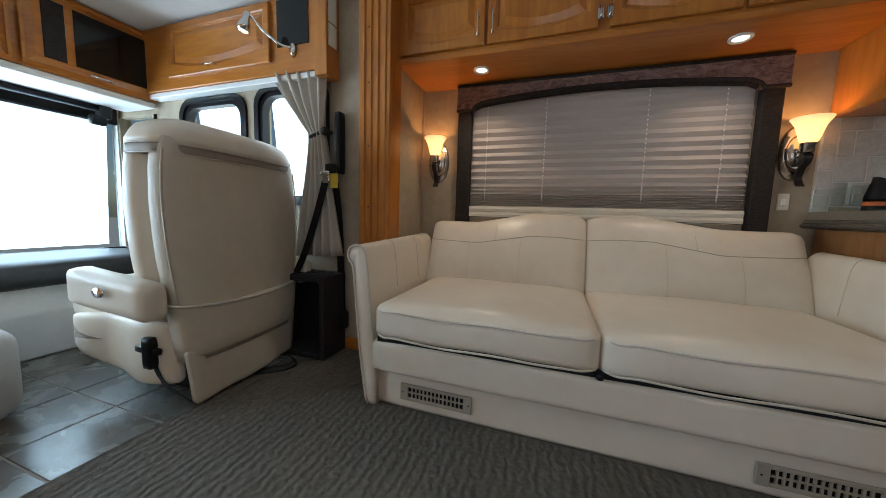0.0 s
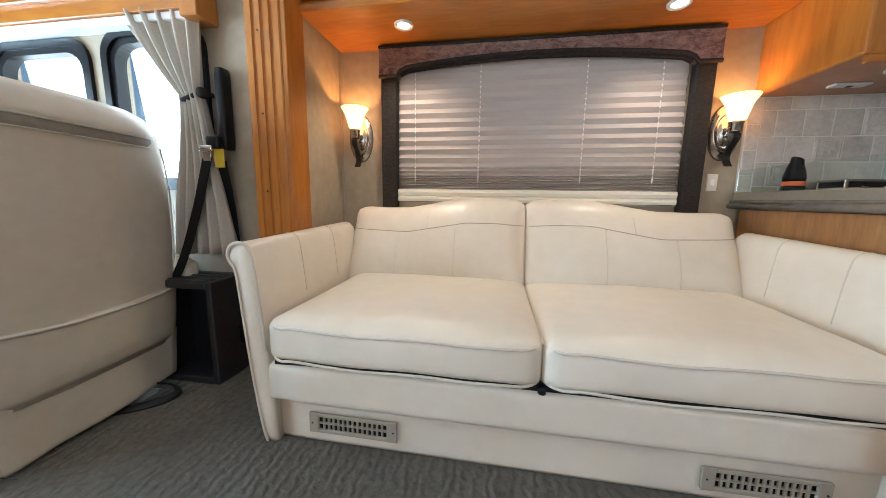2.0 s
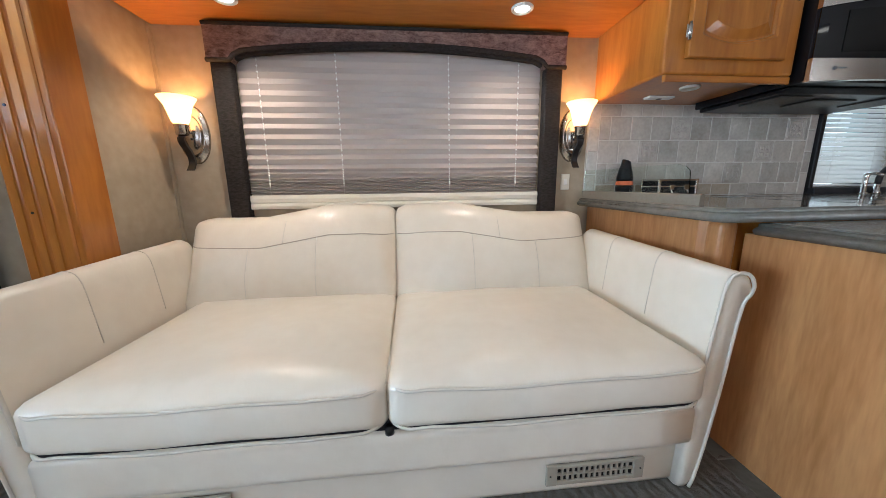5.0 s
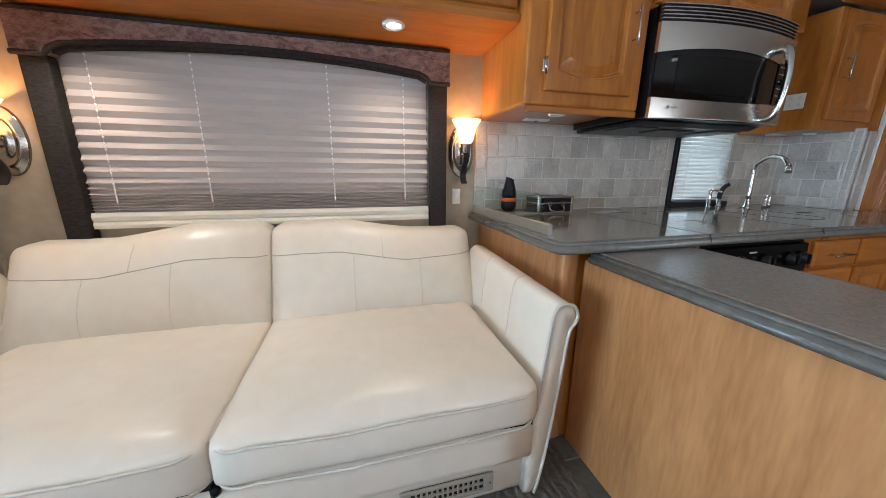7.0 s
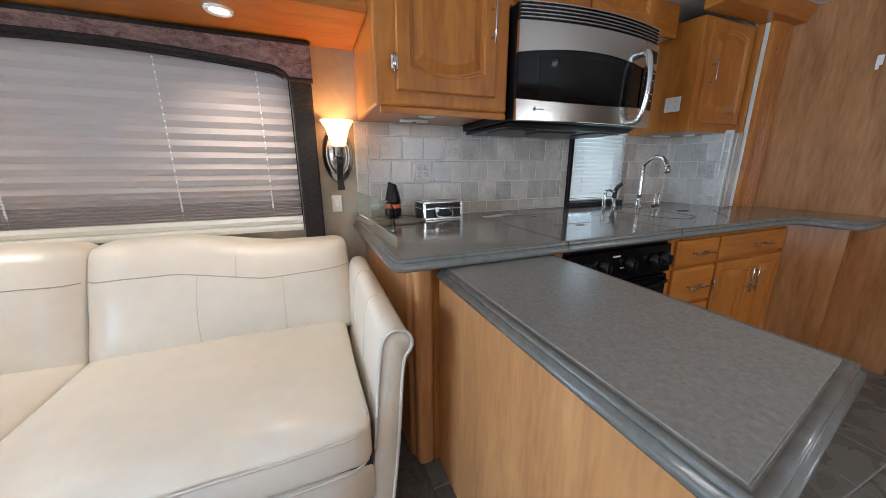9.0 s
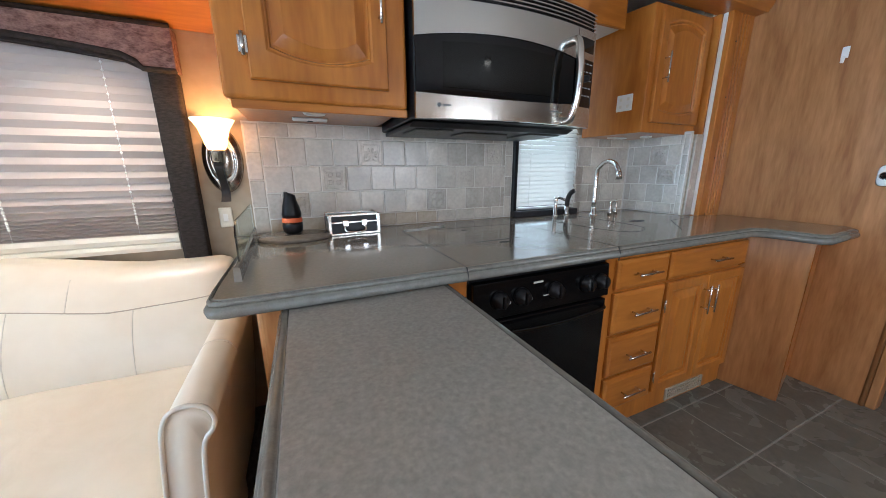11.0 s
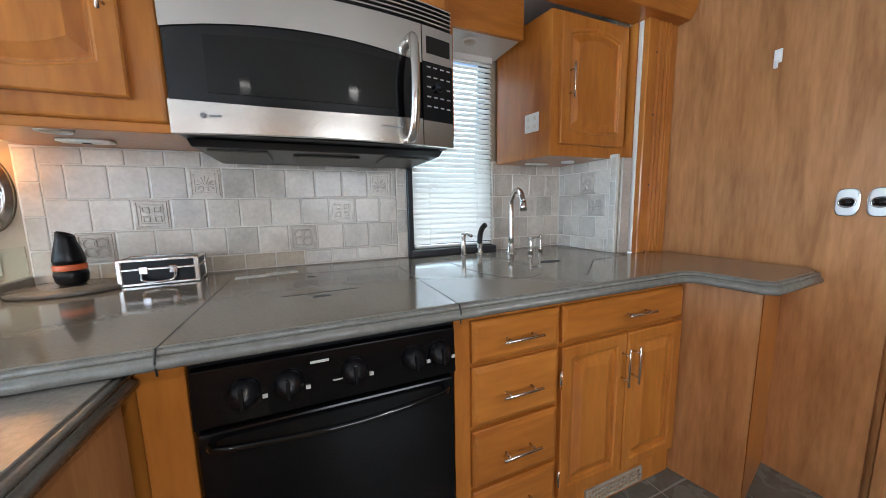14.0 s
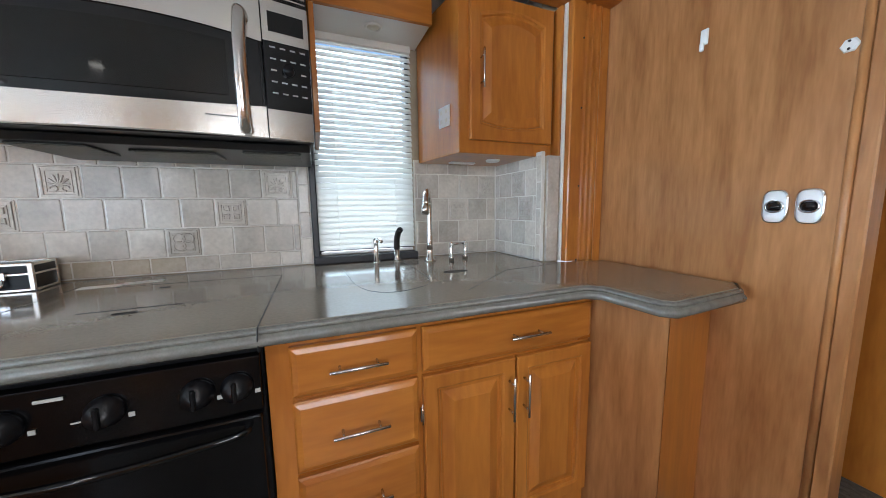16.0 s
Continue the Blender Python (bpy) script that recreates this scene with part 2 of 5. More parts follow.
def prism(points, axis, a, b, bevel=0.0, seg=2):
    bm = bmesh.new()
    lo = [bm.verts.new(put(axis, u, v, a)) for u, v in points]
    hi = [bm.verts.new(put(axis, u, v, b)) for u, v in points]
    bm.faces.new(lo)
    bm.faces.new(hi[::-1])
    n = len(points)
    for i in range(n):
        bm.faces.new((lo[i], hi[i], hi[(i + 1) % n], lo[(i + 1) % n]))
    bmesh.ops.recalc_face_normals(bm, faces=bm.faces[:])
    if bevel:
        bmesh.ops.bevel(bm, geom=bm.edges[:], offset=bevel, segments=seg, affect="EDGES", profile=0.5)
    return bm


def loft(loops, close=True, caps=True):
    """Faces between loops of equal length."""
    bm = bmesh.new()
    vs = [[bm.verts.new(p) for p in loop] for loop in loops]
    n = len(vs[0])
    for a, b in zip(vs, vs[1:]):
        for i in range(n if close else n - 1):
            bm.faces.new((a[i], a[(i + 1) % n], b[(i + 1) % n], b[i]))
    if caps and close:
        bm.faces.new(vs[0][::-1])
        bm.faces.new(vs[-1])
    bmesh.ops.recalc_face_normals(bm, faces=bm.faces[:])
    return bm


def turn(profile, centre, n=24, axis="z", caps=True):
    """A lathe: (radius, height) pairs turned about an axis through centre."""
    loops = []
    for r, h in profile:
        loop = []
        for i in range(n):
            a = 2 * math.pi * i / n
            p = {"z": (r * math.cos(a), r * math.sin(a), h), "y": (r * math.cos(a), h, r * math.sin(a)), "x": (h, r * math.cos(a), r * math.sin(a))}[axis]
            loop.append(Vector(centre) + Vector(p))
        loops.append(loop)
    return loft(loops, True, caps)


def tube(points, r, n=10, squash=1.0):
    """A round bar along a line of points."""
    pts = [Vector(p) for p in points]
    loops, ref = [], None
    for i, p in enumerate(pts):
        d = (pts[min(i + 1, len(pts) - 1)] - pts[max(i - 1, 0)]).normalized()
        if ref is None:
            ref = d.orthogonal().normalized()
        ref = (ref - d * ref.dot(d)).normalized()
        side = d.cross(ref)
        rr = r[i] if isinstance(r, (list, tuple)) else r
        loops.append([p + rr * (ref * math.cos(2 * math.pi * k / n) + side * squash * math.sin(2 * math.pi * k / n)) for k in range(n)])
    return loft(loops)


def curve_points(points, steps=8):
    """A smooth line through points."""
    p = [Vector(q) for q in points]
    p = [2 * p[0] - p[1]] + p + [2 * p[-1] - p[-2]]
    out = []
    for i in range(1, len(p) - 2):
        for k in range(steps):
            t = k / steps
            out.append(0.5 * (2 * p[i] + (p[i + 1] - p[i - 1]) * t + (2 * p[i - 1] - 5 * p[i] + 4 * p[i + 1] - p[i + 2]) * t * t + (3 * p[i] - p[i - 1] - 3 * p[i + 1] + p[i + 2]) * t ** 3))
    return out + [p[-2]]


def soft_box(x0, y0, z0, x1, y1, z1, r, cuts=10, shape=None):
    """A box with well-rounded edges, whose points shape() may move on (u, v, w from -1 to 1)."""
    bm = bmesh.new()
    bmesh.ops.create_cube(bm, size=2)
    bmesh.ops.subdivide_edges(bm, edges=bm.edges[:], cuts=cuts, use_grid_fill=True)
    c, h = Vector(((x0 + x1) / 2, (y0 + y1) / 2, (z0 + z1) / 2)), Vector(((x1 - x0) / 2, (y1 - y0) / 2, (z1 - z0) / 2))
    for v in bm.verts:
        u = v.co.copy()
        p = Vector([math.copysign(abs(u[i]) ** 0.8, u[i]) * h[i] for i in range(3)])
        core = Vector([max(-(h[i] - r), min(h[i] - r, p[i])) for i in range(3)])
        d = p - core
        if d.length > 1e-6 and max(abs(u.x), abs(u.y), abs(u.z)) > 0.999:
            p = core + d.normalized() * min(r, max(abs(d.x), abs(d.y), abs(d.z)) if d.length < r else r)
        v.co = c + p
        if shape:
            v.co = shape(v.co, u)
    for f in bm.faces:
        f.smooth = True
    return bm


def merged(*meshes):
    out = bmesh.new()
    for b in meshes:
        me = bpy.data.meshes.new("t")
        b.to_mesh(me)
        b.free()
        out.from_mesh(me)
        bpy.data.meshes.remove(me)
    return out


def smooth(bm):
    for f in bm.faces:
        f.smooth = True
    return bm


def moved(bm, m):
    bm.transform(m)
    return bm


def mesh_object(name, bm, mat, origin=(0, 0, 0)):
    bm.transform(Matrix.Translation(-Vector(origin)))
    me = bpy.data.meshes.new(name)
    bm.to_mesh(me)
    bm.free()
    me.materials.append(mat)
    ob = new(name, me)
    ob.location = origin
    return ob


def part(name, bm, mat, parent, label=""):
    """One mesh under a thing or a part, built in the world's coordinates."""
    base = Vector(parent.location)
    up = parent.parent
    while up:
        base += Vector(up.location)
        up = up.parent
    bm.transform(Matrix.Translation(-base))
    me = bpy.data.meshes.new(name)
    bm.to_mesh(me)
    bm.free()
    me.materials.append(mat)
    ob = new(name, me)
    ob.parent = parent
    if label:
        ob["label"] = label
    return ob


def thing(name, at, label, category, group=""):
    ob = new(name)
    ob.empty_display_size = 0.05
    ob.location = at
    return tagged(ob, label, category, group)


def structure(name, bm, mat, label="", category=""):
    return tagged(mesh_object(name, bm, mat), label, category, kind="structure")

from mathutils.bvhtree import BVHTree

# ---- the plan (metres) ----
FZ = 0.06                      # floor
CEIL = 2.08                    # ceiling
BACK = 4.785                   # back wall of the slide-out
SIDE = 4.31                    # side wall of the body
OPP = 1.50                     # wall on the other side
FRONT = -0.95                  # nose of the coach
CT = 0.915                     # main worktop
END = 6.07                     # partition at the end of the kitchen

# ---- large structure ----
structure("floor", box(-1.1, OPP - 0.1, FZ - 0.14, 8.2, 5.0, FZ - 0.0035), GROUT, "grey grout bed under the floor coverings", "floor")
structure("carpet", box(0.92, OPP, FZ - 0.012, 3.56, BACK, FZ, 0.003), CARPET, "taupe cut-loop carpet with a wavy pattern", "carpet")
structure("ceiling", box(-1.1, OPP - 0.1, CEIL, 8.2, 5.0, CEIL + 0.06), CEILING, "cream vinyl ceiling", "ceiling")


def wall_with_holes(name, axis, at, thick, span, holes, mat, label):
    """A wall on a plane, cut into blocks round its openings. span and holes: (u0, w0, u1, w1)."""
    u0, w0, u1, w1 = span
    us = sorted({u0, u1, *[h[0] for h in holes], *[h[2] for h in holes]})
    ws = sorted({w0, w1, *[h[1] for h in holes], *[h[3] for h in holes]})
    bm = bmesh.new()
    cells = [(a, c, b, d) for a, b in zip(us, us[1:]) for c, d in zip(ws, ws[1:])
             if not any(h[0] <= a and b <= h[2] and h[1] <= c and d <= h[3] for h in holes)]
    for a, c, b, d in cells:
        bmesh.ops.create_cube(bm, size=1, matrix=Matrix.LocRotScale(
            ((a + b) / 2, at + thick / 2, (c + d) / 2) if axis == "y" else (at + thick / 2, (a + b) / 2, (c + d) / 2), None,
            (b - a, abs(thick), d - c) if axis == "y" else (abs(thick), b - a, d - c)))
    bmesh.ops.remove_doubles(bm, verts=bm.verts[:], dist=0.0005)
    seen = {}
    for f in bm.faces:
        seen.setdefault(tuple(round(x, 3) for x in f.calc_center_median()), []).append(f)
    bmesh.ops.delete(bm, geom=[f for fs in seen.values() if len(fs) > 1 for f in fs], context="FACES_ONLY")
    return structure(name, bm, mat, label, "wall")


wall_with_holes("wall_back", "y", BACK, 0.1, (1.41, FZ - 0.1, 5.86, CEIL), [(1.76, 0.88, 3.21, 1.62), (4.84, 0.95, 5.29, 1.93)], PAPER, "beige mottled wallpaper wall with two windows")
wall_with_holes("wall_side_front", "y", SIDE, 0.08, (FRONT, FZ - 0.1, 1.25, CEIL), [(-0.94, 0.60, -0.50, 1.56), (-0.2, 1.0, 0.34, 1.60), (0.50, 0.95, 0.98, 1.62)], PAPER, "beige wallpapered cab wall with two windows")
# unseen wall; the lighter laminate brightens what the microwave reflects
wall_with_holes("wall_opposite", "y", OPP, -0.1, (FRONT, FZ - 0.1, 8.1, CEIL), [(1.75, 0.92, 3.25, 1.67), (4.35, 0.97, 5.45, 1.72)], WALNUT_LIT, "wood-grain panelled wall with two windows")
wall_with_holes("wall_nose", "x", FRONT, -0.08, (OPP, FZ - 0.1, SIDE, CEIL), [(1.75, 0.55, 4.30, 1.62)], GREYPANEL, "pale nose wall round the windshield")
structure("wall_slide_front", box(1.31, SIDE, FZ - 0.1, 1.41, BACK + 0.1, CEIL), PAPER, "beige wallpapered side of the slide-out", "wall")
structure("wall_slide_rear", merged(box(5.78, 4.37, FZ - 0.1, 5.86, 4.421, 1.381), box(5.78, 4.421, FZ - 0.1, 5.86, BACK, CEIL)), PAPER, "side wall of the slide-out", "wall")
structure("wall_partition", box(END, 3.588, FZ - 0.1, END + 0.06, 4.5, CEIL), WALNUT, "brown wood-grain laminate partition", "wall")
structure("wall_rear", box(8.0, OPP, FZ - 0.1, 8.1, 5.0, CEIL), PAPER, "wallpapered wall at the rear", "wall")
structure("wall_passage", box(END + 0.06, 4.4, FZ - 0.1, 8.0, 4.5, CEIL), WALNUT, "laminate wall of the rear passage", "wall")
structure("trim_corner", box(1.41, BACK - 0.012, FZ, 1.422, BACK, 1.70), PAPER)
structure("trim_partition", box(END + 0.002, 3.545, FZ, END + 0.075, 3.578, CEIL, 0.004), WALNUT)
structure("trim_edge", smooth(tube([(END + 0.006, 3.588, FZ), (END + 0.006, 3.588, CEIL)], 0.010, 12)), WALNUT)
structure("trim_gasket", box(END + 0.012, 3.5785, FZ, END + 0.06, 3.5835, CEIL), BLACK)
structure("baseboard", box(1.0, SIDE - 0.014, FZ, 1.25, SIDE, FZ + 0.07, 0.003), MAPLE_H)
structure("backdrop_ground", box(-60, -60, -0.9, 60, 60, -0.8), material("pale_concrete_yard", (0.45, 0.44, 0.42), 0.9), "pale concrete ground outside", "ground")


def pilaster(name, x0, x1, y, z0, z1, label, flutes=3, plain=0.0):
    """A fluted upright trim board with small screws."""
    base = tagged(new(name), label, "trim", kind="structure")
    w = (x1 - x0)
    pts = [(x0, y + 0.03), (x0, y + 0.004), (x0 + 0.006, y)]
    for k in range(flutes):
        c = x0 + w * (plain + (1 - plain) * (k + 1) / (flutes + 1))
        for j in range(7):
            a = math.pi * j / 6
            pts.append((c - 0.0085 * math.cos(a), y + 0.0095 * math.sin(a)))
    pts += [(x1 - 0.006, y), (x1, y + 0.004), (x1, y + 0.03)]
    part("board", prism(pts, "z", z0, z1), MAPLE_V, base)
    for z in (0.62, 0.92, 1.25, 1.58, 1.86):
        part("screw", turn([(0.0, -0.002), (0.0045, -0.0015), (0.0045, 0.003)], (x0 + w * 0.375, y, z), 10, "y"), BRONZE, base)
    return base


pilaster("trim_fluted_front", 1.25, 1.415, 4.262, FZ, CEIL, "orange maple fluted pilaster at the slide-out")
structure("trim_return_front", box(1.395, 4.268, FZ, 1.436, 4.40, CEIL, 0.003), MAPLE_V)
pilaster("trim_fluted_rear", 5.862, 6.02, 4.322, CT + 0.002, 2.0, "orange maple fluted pilaster beside the partition", 3, 0.28)
structure("trim_post_rear", box(6.022, 4.326, FZ, END - 0.002, 4.42, CEIL, 0.004), MAPLE_V)
structure("trim_flange_rear", box(5.852, 4.345, CT + 0.002, 5.86, 4.366, 1.998, 0.002), IVORY)
structure("trim_filler_upper", box(5.844, 4.368, 1.384, 5.8595, 4.417, 1.998, 0.001), MAPLE_V)
structure("trim_filler_lower", box(5.7805, 4.356, CT + 0.002, 5.8445, 4.368, 1.381, 0.002), TILE)
structure("trim_crown", prism([(4.27, 2.0), (4.40, 2.0), (4.40, CEIL), (4.235, CEIL), (4.25, 2.03)], "x", 5.32, END - 0.002, 0.004), MAPLE_H)

# ---- doors with raised panels ----
def outline(w, h, inset, top, bottom, n=14):
    """A rectangle with bowed top and bottom, always of the same number of points."""
    x0, x1, z0, z1 = inset, w - inset, inset, h - inset
    pts = []
    for i in range(n + 1):
        t = i / n
        pts.append((x0 + (x1 - x0) * t, z0 + bottom * (2 * t - 1) ** 2))
    for i in range(n + 1):
        t = i / n
        pts.append((x1 - (x1 - x0) * t, z1 - top * (2 * t - 1) ** 2))
    return pts


def panel_door(w, h, frame=0.055, top=0.0, bottom=0.0, thick=0.02):
    """A door front at the origin, facing -y, with a raised field."""
    loops = []
    for inset, depth, t, b in ((0, thick, 0, 0), (0, 0.004, 0, 0), (0.004, 0, 0, 0), (frame - 0.012, 0, top, bottom), (frame - 0.006, 0.004, top, bottom), (frame - 0.002, 0.004, top, bottom), (frame + 0.002, 0.012, top, bottom),
                               (frame + 0.008, 0.012, top, bottom), (frame + 0.036, 0.001, top, bottom), (frame + 0.038, 0.0, top, bottom)):
        loops.append([(x, depth, z) for x, z in outline(w, h, inset, t, b)])
    return loft(loops)


def bar_handle(parent, p, length, upright=True, out=Vector((0, -1, 0)), r=0.0043):
    """A bar pull on two posts; p: its middle on the face."""
    p = Vector(p)
    d = Vector((0, 0, 1)) if upright else (Vector((1, 0, 0)) if abs(out.y) > 0.5 else Vector((0, 1, 0)))
    a, b = p - d * length / 2 + out * 0.03, p + d * length / 2 + out * 0.03
    bar = smooth(tube([a - d * 0.001, a, b, b + d * 0.001], [r * 0.7, r, r, r * 0.7], 10))
    posts = [smooth(tube([p + d * s * length * 0.33, p + d * s * length * 0.33 + out * 0.03], r * 0.8, 8)) for s in (-1, 1)]
    return part("handle", merged(bar, *posts), NICKEL, parent, "satin nickel bar handle")


def hinge(parent, p):
    x, y, z = p
    k = 1.0 if z > 1.2 else 0.4
    return part("hinge", merged(smooth(tube([(x, y - 0.004, z - 0.03), (x, y - 0.004, z + 0.03)], 0.006 * k, 10)),
                                box(x - 0.012 * k, y - 0.003, z - 0.022, x + 0.012 * k, y, z + 0.022, 0.001)), NICKEL, parent, "satin nickel hinge")


def add_door(parent, x0, z0, x1, z1, y, top=0.0, bottom=0.0, handle=None, frame=0.055, mat=None, hinges=()):
    d = part("door", moved(panel_door(x1 - x0, z1 - z0, frame, top, bottom), Matrix.Translation((x0, y, z0))), mat or MAPLE_V, parent)
    if handle:
        bar_handle(d, (handle[0], y, handle[1]), handle[2])
    for hx, hz in hinges:
        hinge(d, (hx, y, hz))
    return d


# ---- sofa nook: overhead cabinets ----
over = thing("overhead_cabinet", (2.45, 4.58, 1.70), "orange maple overhead cabinet with raised panel doors above the sofa", "cabinet")
part("body", merged(box(1.425, 4.40, 1.735, 3.495, BACK - 0.002, CEIL - 0.002)), MAPLE_H, over)
part("soffit", prism([(4.375, 1.70), (BACK - 0.002, 1.70), (BACK - 0.002, 1.734), (4.385, 1.734), (4.372, 1.728)], "x", 1.425, 3.495, 0.004), MAPLE_H, over)
for x0, x1, hx in ((1.43, 1.905, 1.875), (1.92, 2.43, 1.95), (2.48, 2.96, None), (2.975, 3.48, None)):
    add_door(over, x0, 1.75, x1, 2.06, 4.378, 0.0, 0.03, (hx, 1.84, 0.12) if hx else None, 0.05, None,
             [(x0 - 0.006 if x0 > 2.4 else x1 + 0.006, 1.81)] if 2 < (x0 + x1) / 2 < 2.8 else [])


def downlight(x, y, z, r=0.045, lit=60):
    d = thing("downlight", (x, y, z), "round white recessed halogen downlight, lit", "downlight", "downlights under cabinets")
    part("ring", smooth(turn([(r, 0), (r, -0.006), (r * 0.9, -0.010), (r * 0.7, -0.006), (r * 0.68, 0.0)], (x, y, z), 28)), WHITE, d, "white ring")
    part("lens", smooth(turn([(0.001, -0.005), (r * 0.67, -0.004), (r * 0.67, 0.0)], (x, y, z), 24)), LAMP_GLASS if lit else IVORY, d, "bright lens" if lit else "unlit lens")
    if lit:
        s = new("downlight_bulb", bpy.data.lights.new("downlight_bulb", "SPOT"))
        s.data.energy, s.data.spot_size, s.data.spot_blend, s.data.color, s.data.shadow_soft_size = lit, radians(125), 0.9, (1, 0.82, 0.6), 0.03
        s.matrix_world = look((x, y, z - 0.02), (x, y, 0))
    return d


downlight(1.86, 4.54, 1.70, lit=26)
downlight(3.02, 4.53, 1.70, lit=20)

def ceiling_light(x, y, watts):
    c = thing("ceiling_light", (x, y, CEIL), "round flush white ceiling light, lit", "ceiling light", "ceiling lights")
    part("ring", smooth(turn([(0.085, 0), (0.085, -0.010), (0.074, -0.018), (0.066, -0.014), (0.064, 0.0)], (x, y, CEIL), 32)), WHITE, c, "white ring")
    part("lens", smooth(turn([(0.001, -0.013), (0.04, -0.012), (0.064, -0.008), (0.064, 0.0)], (x, y, CEIL), 28)), LAMP_GLASS, c, "bright lens")
    s = new("ceiling_bulb", bpy.data.lights.new("ceiling_bulb", "SPOT"))
    s.data.energy, s.data.spot_size, s.data.spot_blend, s.data.color, s.data.shadow_soft_size = watts, radians(150), 0.6, (1, 0.89, 0.75), 0.06
    s.matrix_world = look((x, y, CEIL - 0.03), (x, y + 0.001, 0))


ceiling_light(2.2, 2.55, 17)
ceiling_light(3.5, 2.55, 13)
ceiling_light(4.9, 2.55, 27)

# ---- sofa window: valance, side panels, pleated shade ----
win = tagged(new("window_1"), "wide window behind the sofa with a lowered pleated shade", "window", kind="structure")
part("window_frame", merged(box(1.762, 4.79, 0.882, 3.208, 4.86, 0.915), box(1.762, 4.79, 1.585, 3.208, 4.86, 1.618), box(1.762, 4.79, 0.915, 1.79, 4.86, 1.585), box(3.18, 4.79, 0.915, 3.208, 4.86, 1.585)), BLACK, win)
pane = part("pane", box(1.79, 4.835, 0.915, 3.18, 4.84, 1.585), GLASS, win)
pane.visible_shadow = False

val = thing("valance", (2.49, 4.75, 1.54), "burgundy textured window valance with dark piping and side panels", "valance")
VX0, VX1 = 1.672, 3.306
arch = [(VX0, 1.545), (VX0 + 0.095, 1.545), (VX0 + 0.115, 1.568)]
for i in range(25):
    t = i / 24
    x = VX0 + 0.15 + (VX1 - VX0 - 0.30) * t
    arch.append((x, 1.585 + 0.04 * (1 - (2 * t - 1) ** 2)))
arch += [(VX1 - 0.115, 1.568), (VX1 - 0.095, 1.545), (VX1, 1.545)]
part("board", prism(arch + [(VX1, 1.684), (VX0, 1.684)], "y", 4.712, 4.782, 0.0), VALANCE, val)
part("piping", smooth(tube([(x, 4.712, z - 0.004) for x, z in arch], 0.010, 8)), DARK_CLOTH, val, "charcoal welt")
part("piping", smooth(tube([(VX0, 4.712, 1.686), (VX1, 4.712, 1.686)], 0.008, 8)), DARK_CLOTH, val, "charcoal welt")
# dark strip below the arch stands for the shadow under the valance
part("shadow_band", prism([(x, z) for x, z in arch[2:-2]] + [(x, z - 0.022) for x, z in arch[2:-2]][::-1], "y", 4.722, 4.75), DARK_CLOTH, val, "charcoal strip for the valance's shadow")
for x0, x1 in ((1.675, 1.762), (3.214, 3.30)):
    part("side_panel", box(x0, 4.728, 0.80, x1, 4.783, 1.544, 0.008, 2), DARK_CLOTH, val, "charcoal padded side panel")

shade = thing("pleated_shade", (2.485, 4.765, 0.885), "mauve-grey pleated shade lowered over the window", "blind")
prof, z, k = [], 1.645, 0
while z > 0.944:
    down = min(1.0, max(0.0, (1.645 - z) / 0.54))      # the lower pleats hang more tightly folded
    prof.append((4.782 - (0.006 + 0.018 * down ** 1.5) * (k % 2), z))
    z -= 0.0265 - 0.0035 * down if z > 1.09 else 0.012 if z > 1.03 else 0.0065
    k += 1
creases = [zz for yy, zz in prof if zz > 1.0]
bmS = bmesh.new()
cols = [1.766, 3.204]
rows_ = [[bmS.verts.new((x, y, zz)) for x in cols] for y, zz in prof]
for a, b in zip(rows_, rows_[1:]):
    bmS.faces.new((a[0], a[1], b[1], b[0]))
part("cloth", bmS, PLEAT, shade)
part("bottom_rail", prism([(4.782, 0.885), (4.750, 0.885), (4.746, 0.90), (4.750, 0.912), (4.756, 0.915), (4.750, 0.919), (4.745, 0.935), (4.750, 0.952), (4.782, 0.952)], "x", 1.764, 3.206), IVORY, shade, "ivory bottom rail")
for x in (1.862, 2.213, 2.74, 3.085):
    # white beads stand for daylight shining through the cord holes
    hole_glints = [turn([(0.001, -0.005), (0.0048, 0), (0.001, 0.005)], (x, 4.754, zz - 0.006), 8) for zz in creases]
    part("cord", merged(tube([(x, 4.754, 1.6), (x, 4.754, 0.95)], 0.0004, 4), *hole_glints), WHITE, shade, "white lift cord with beads for daylight through its holes")

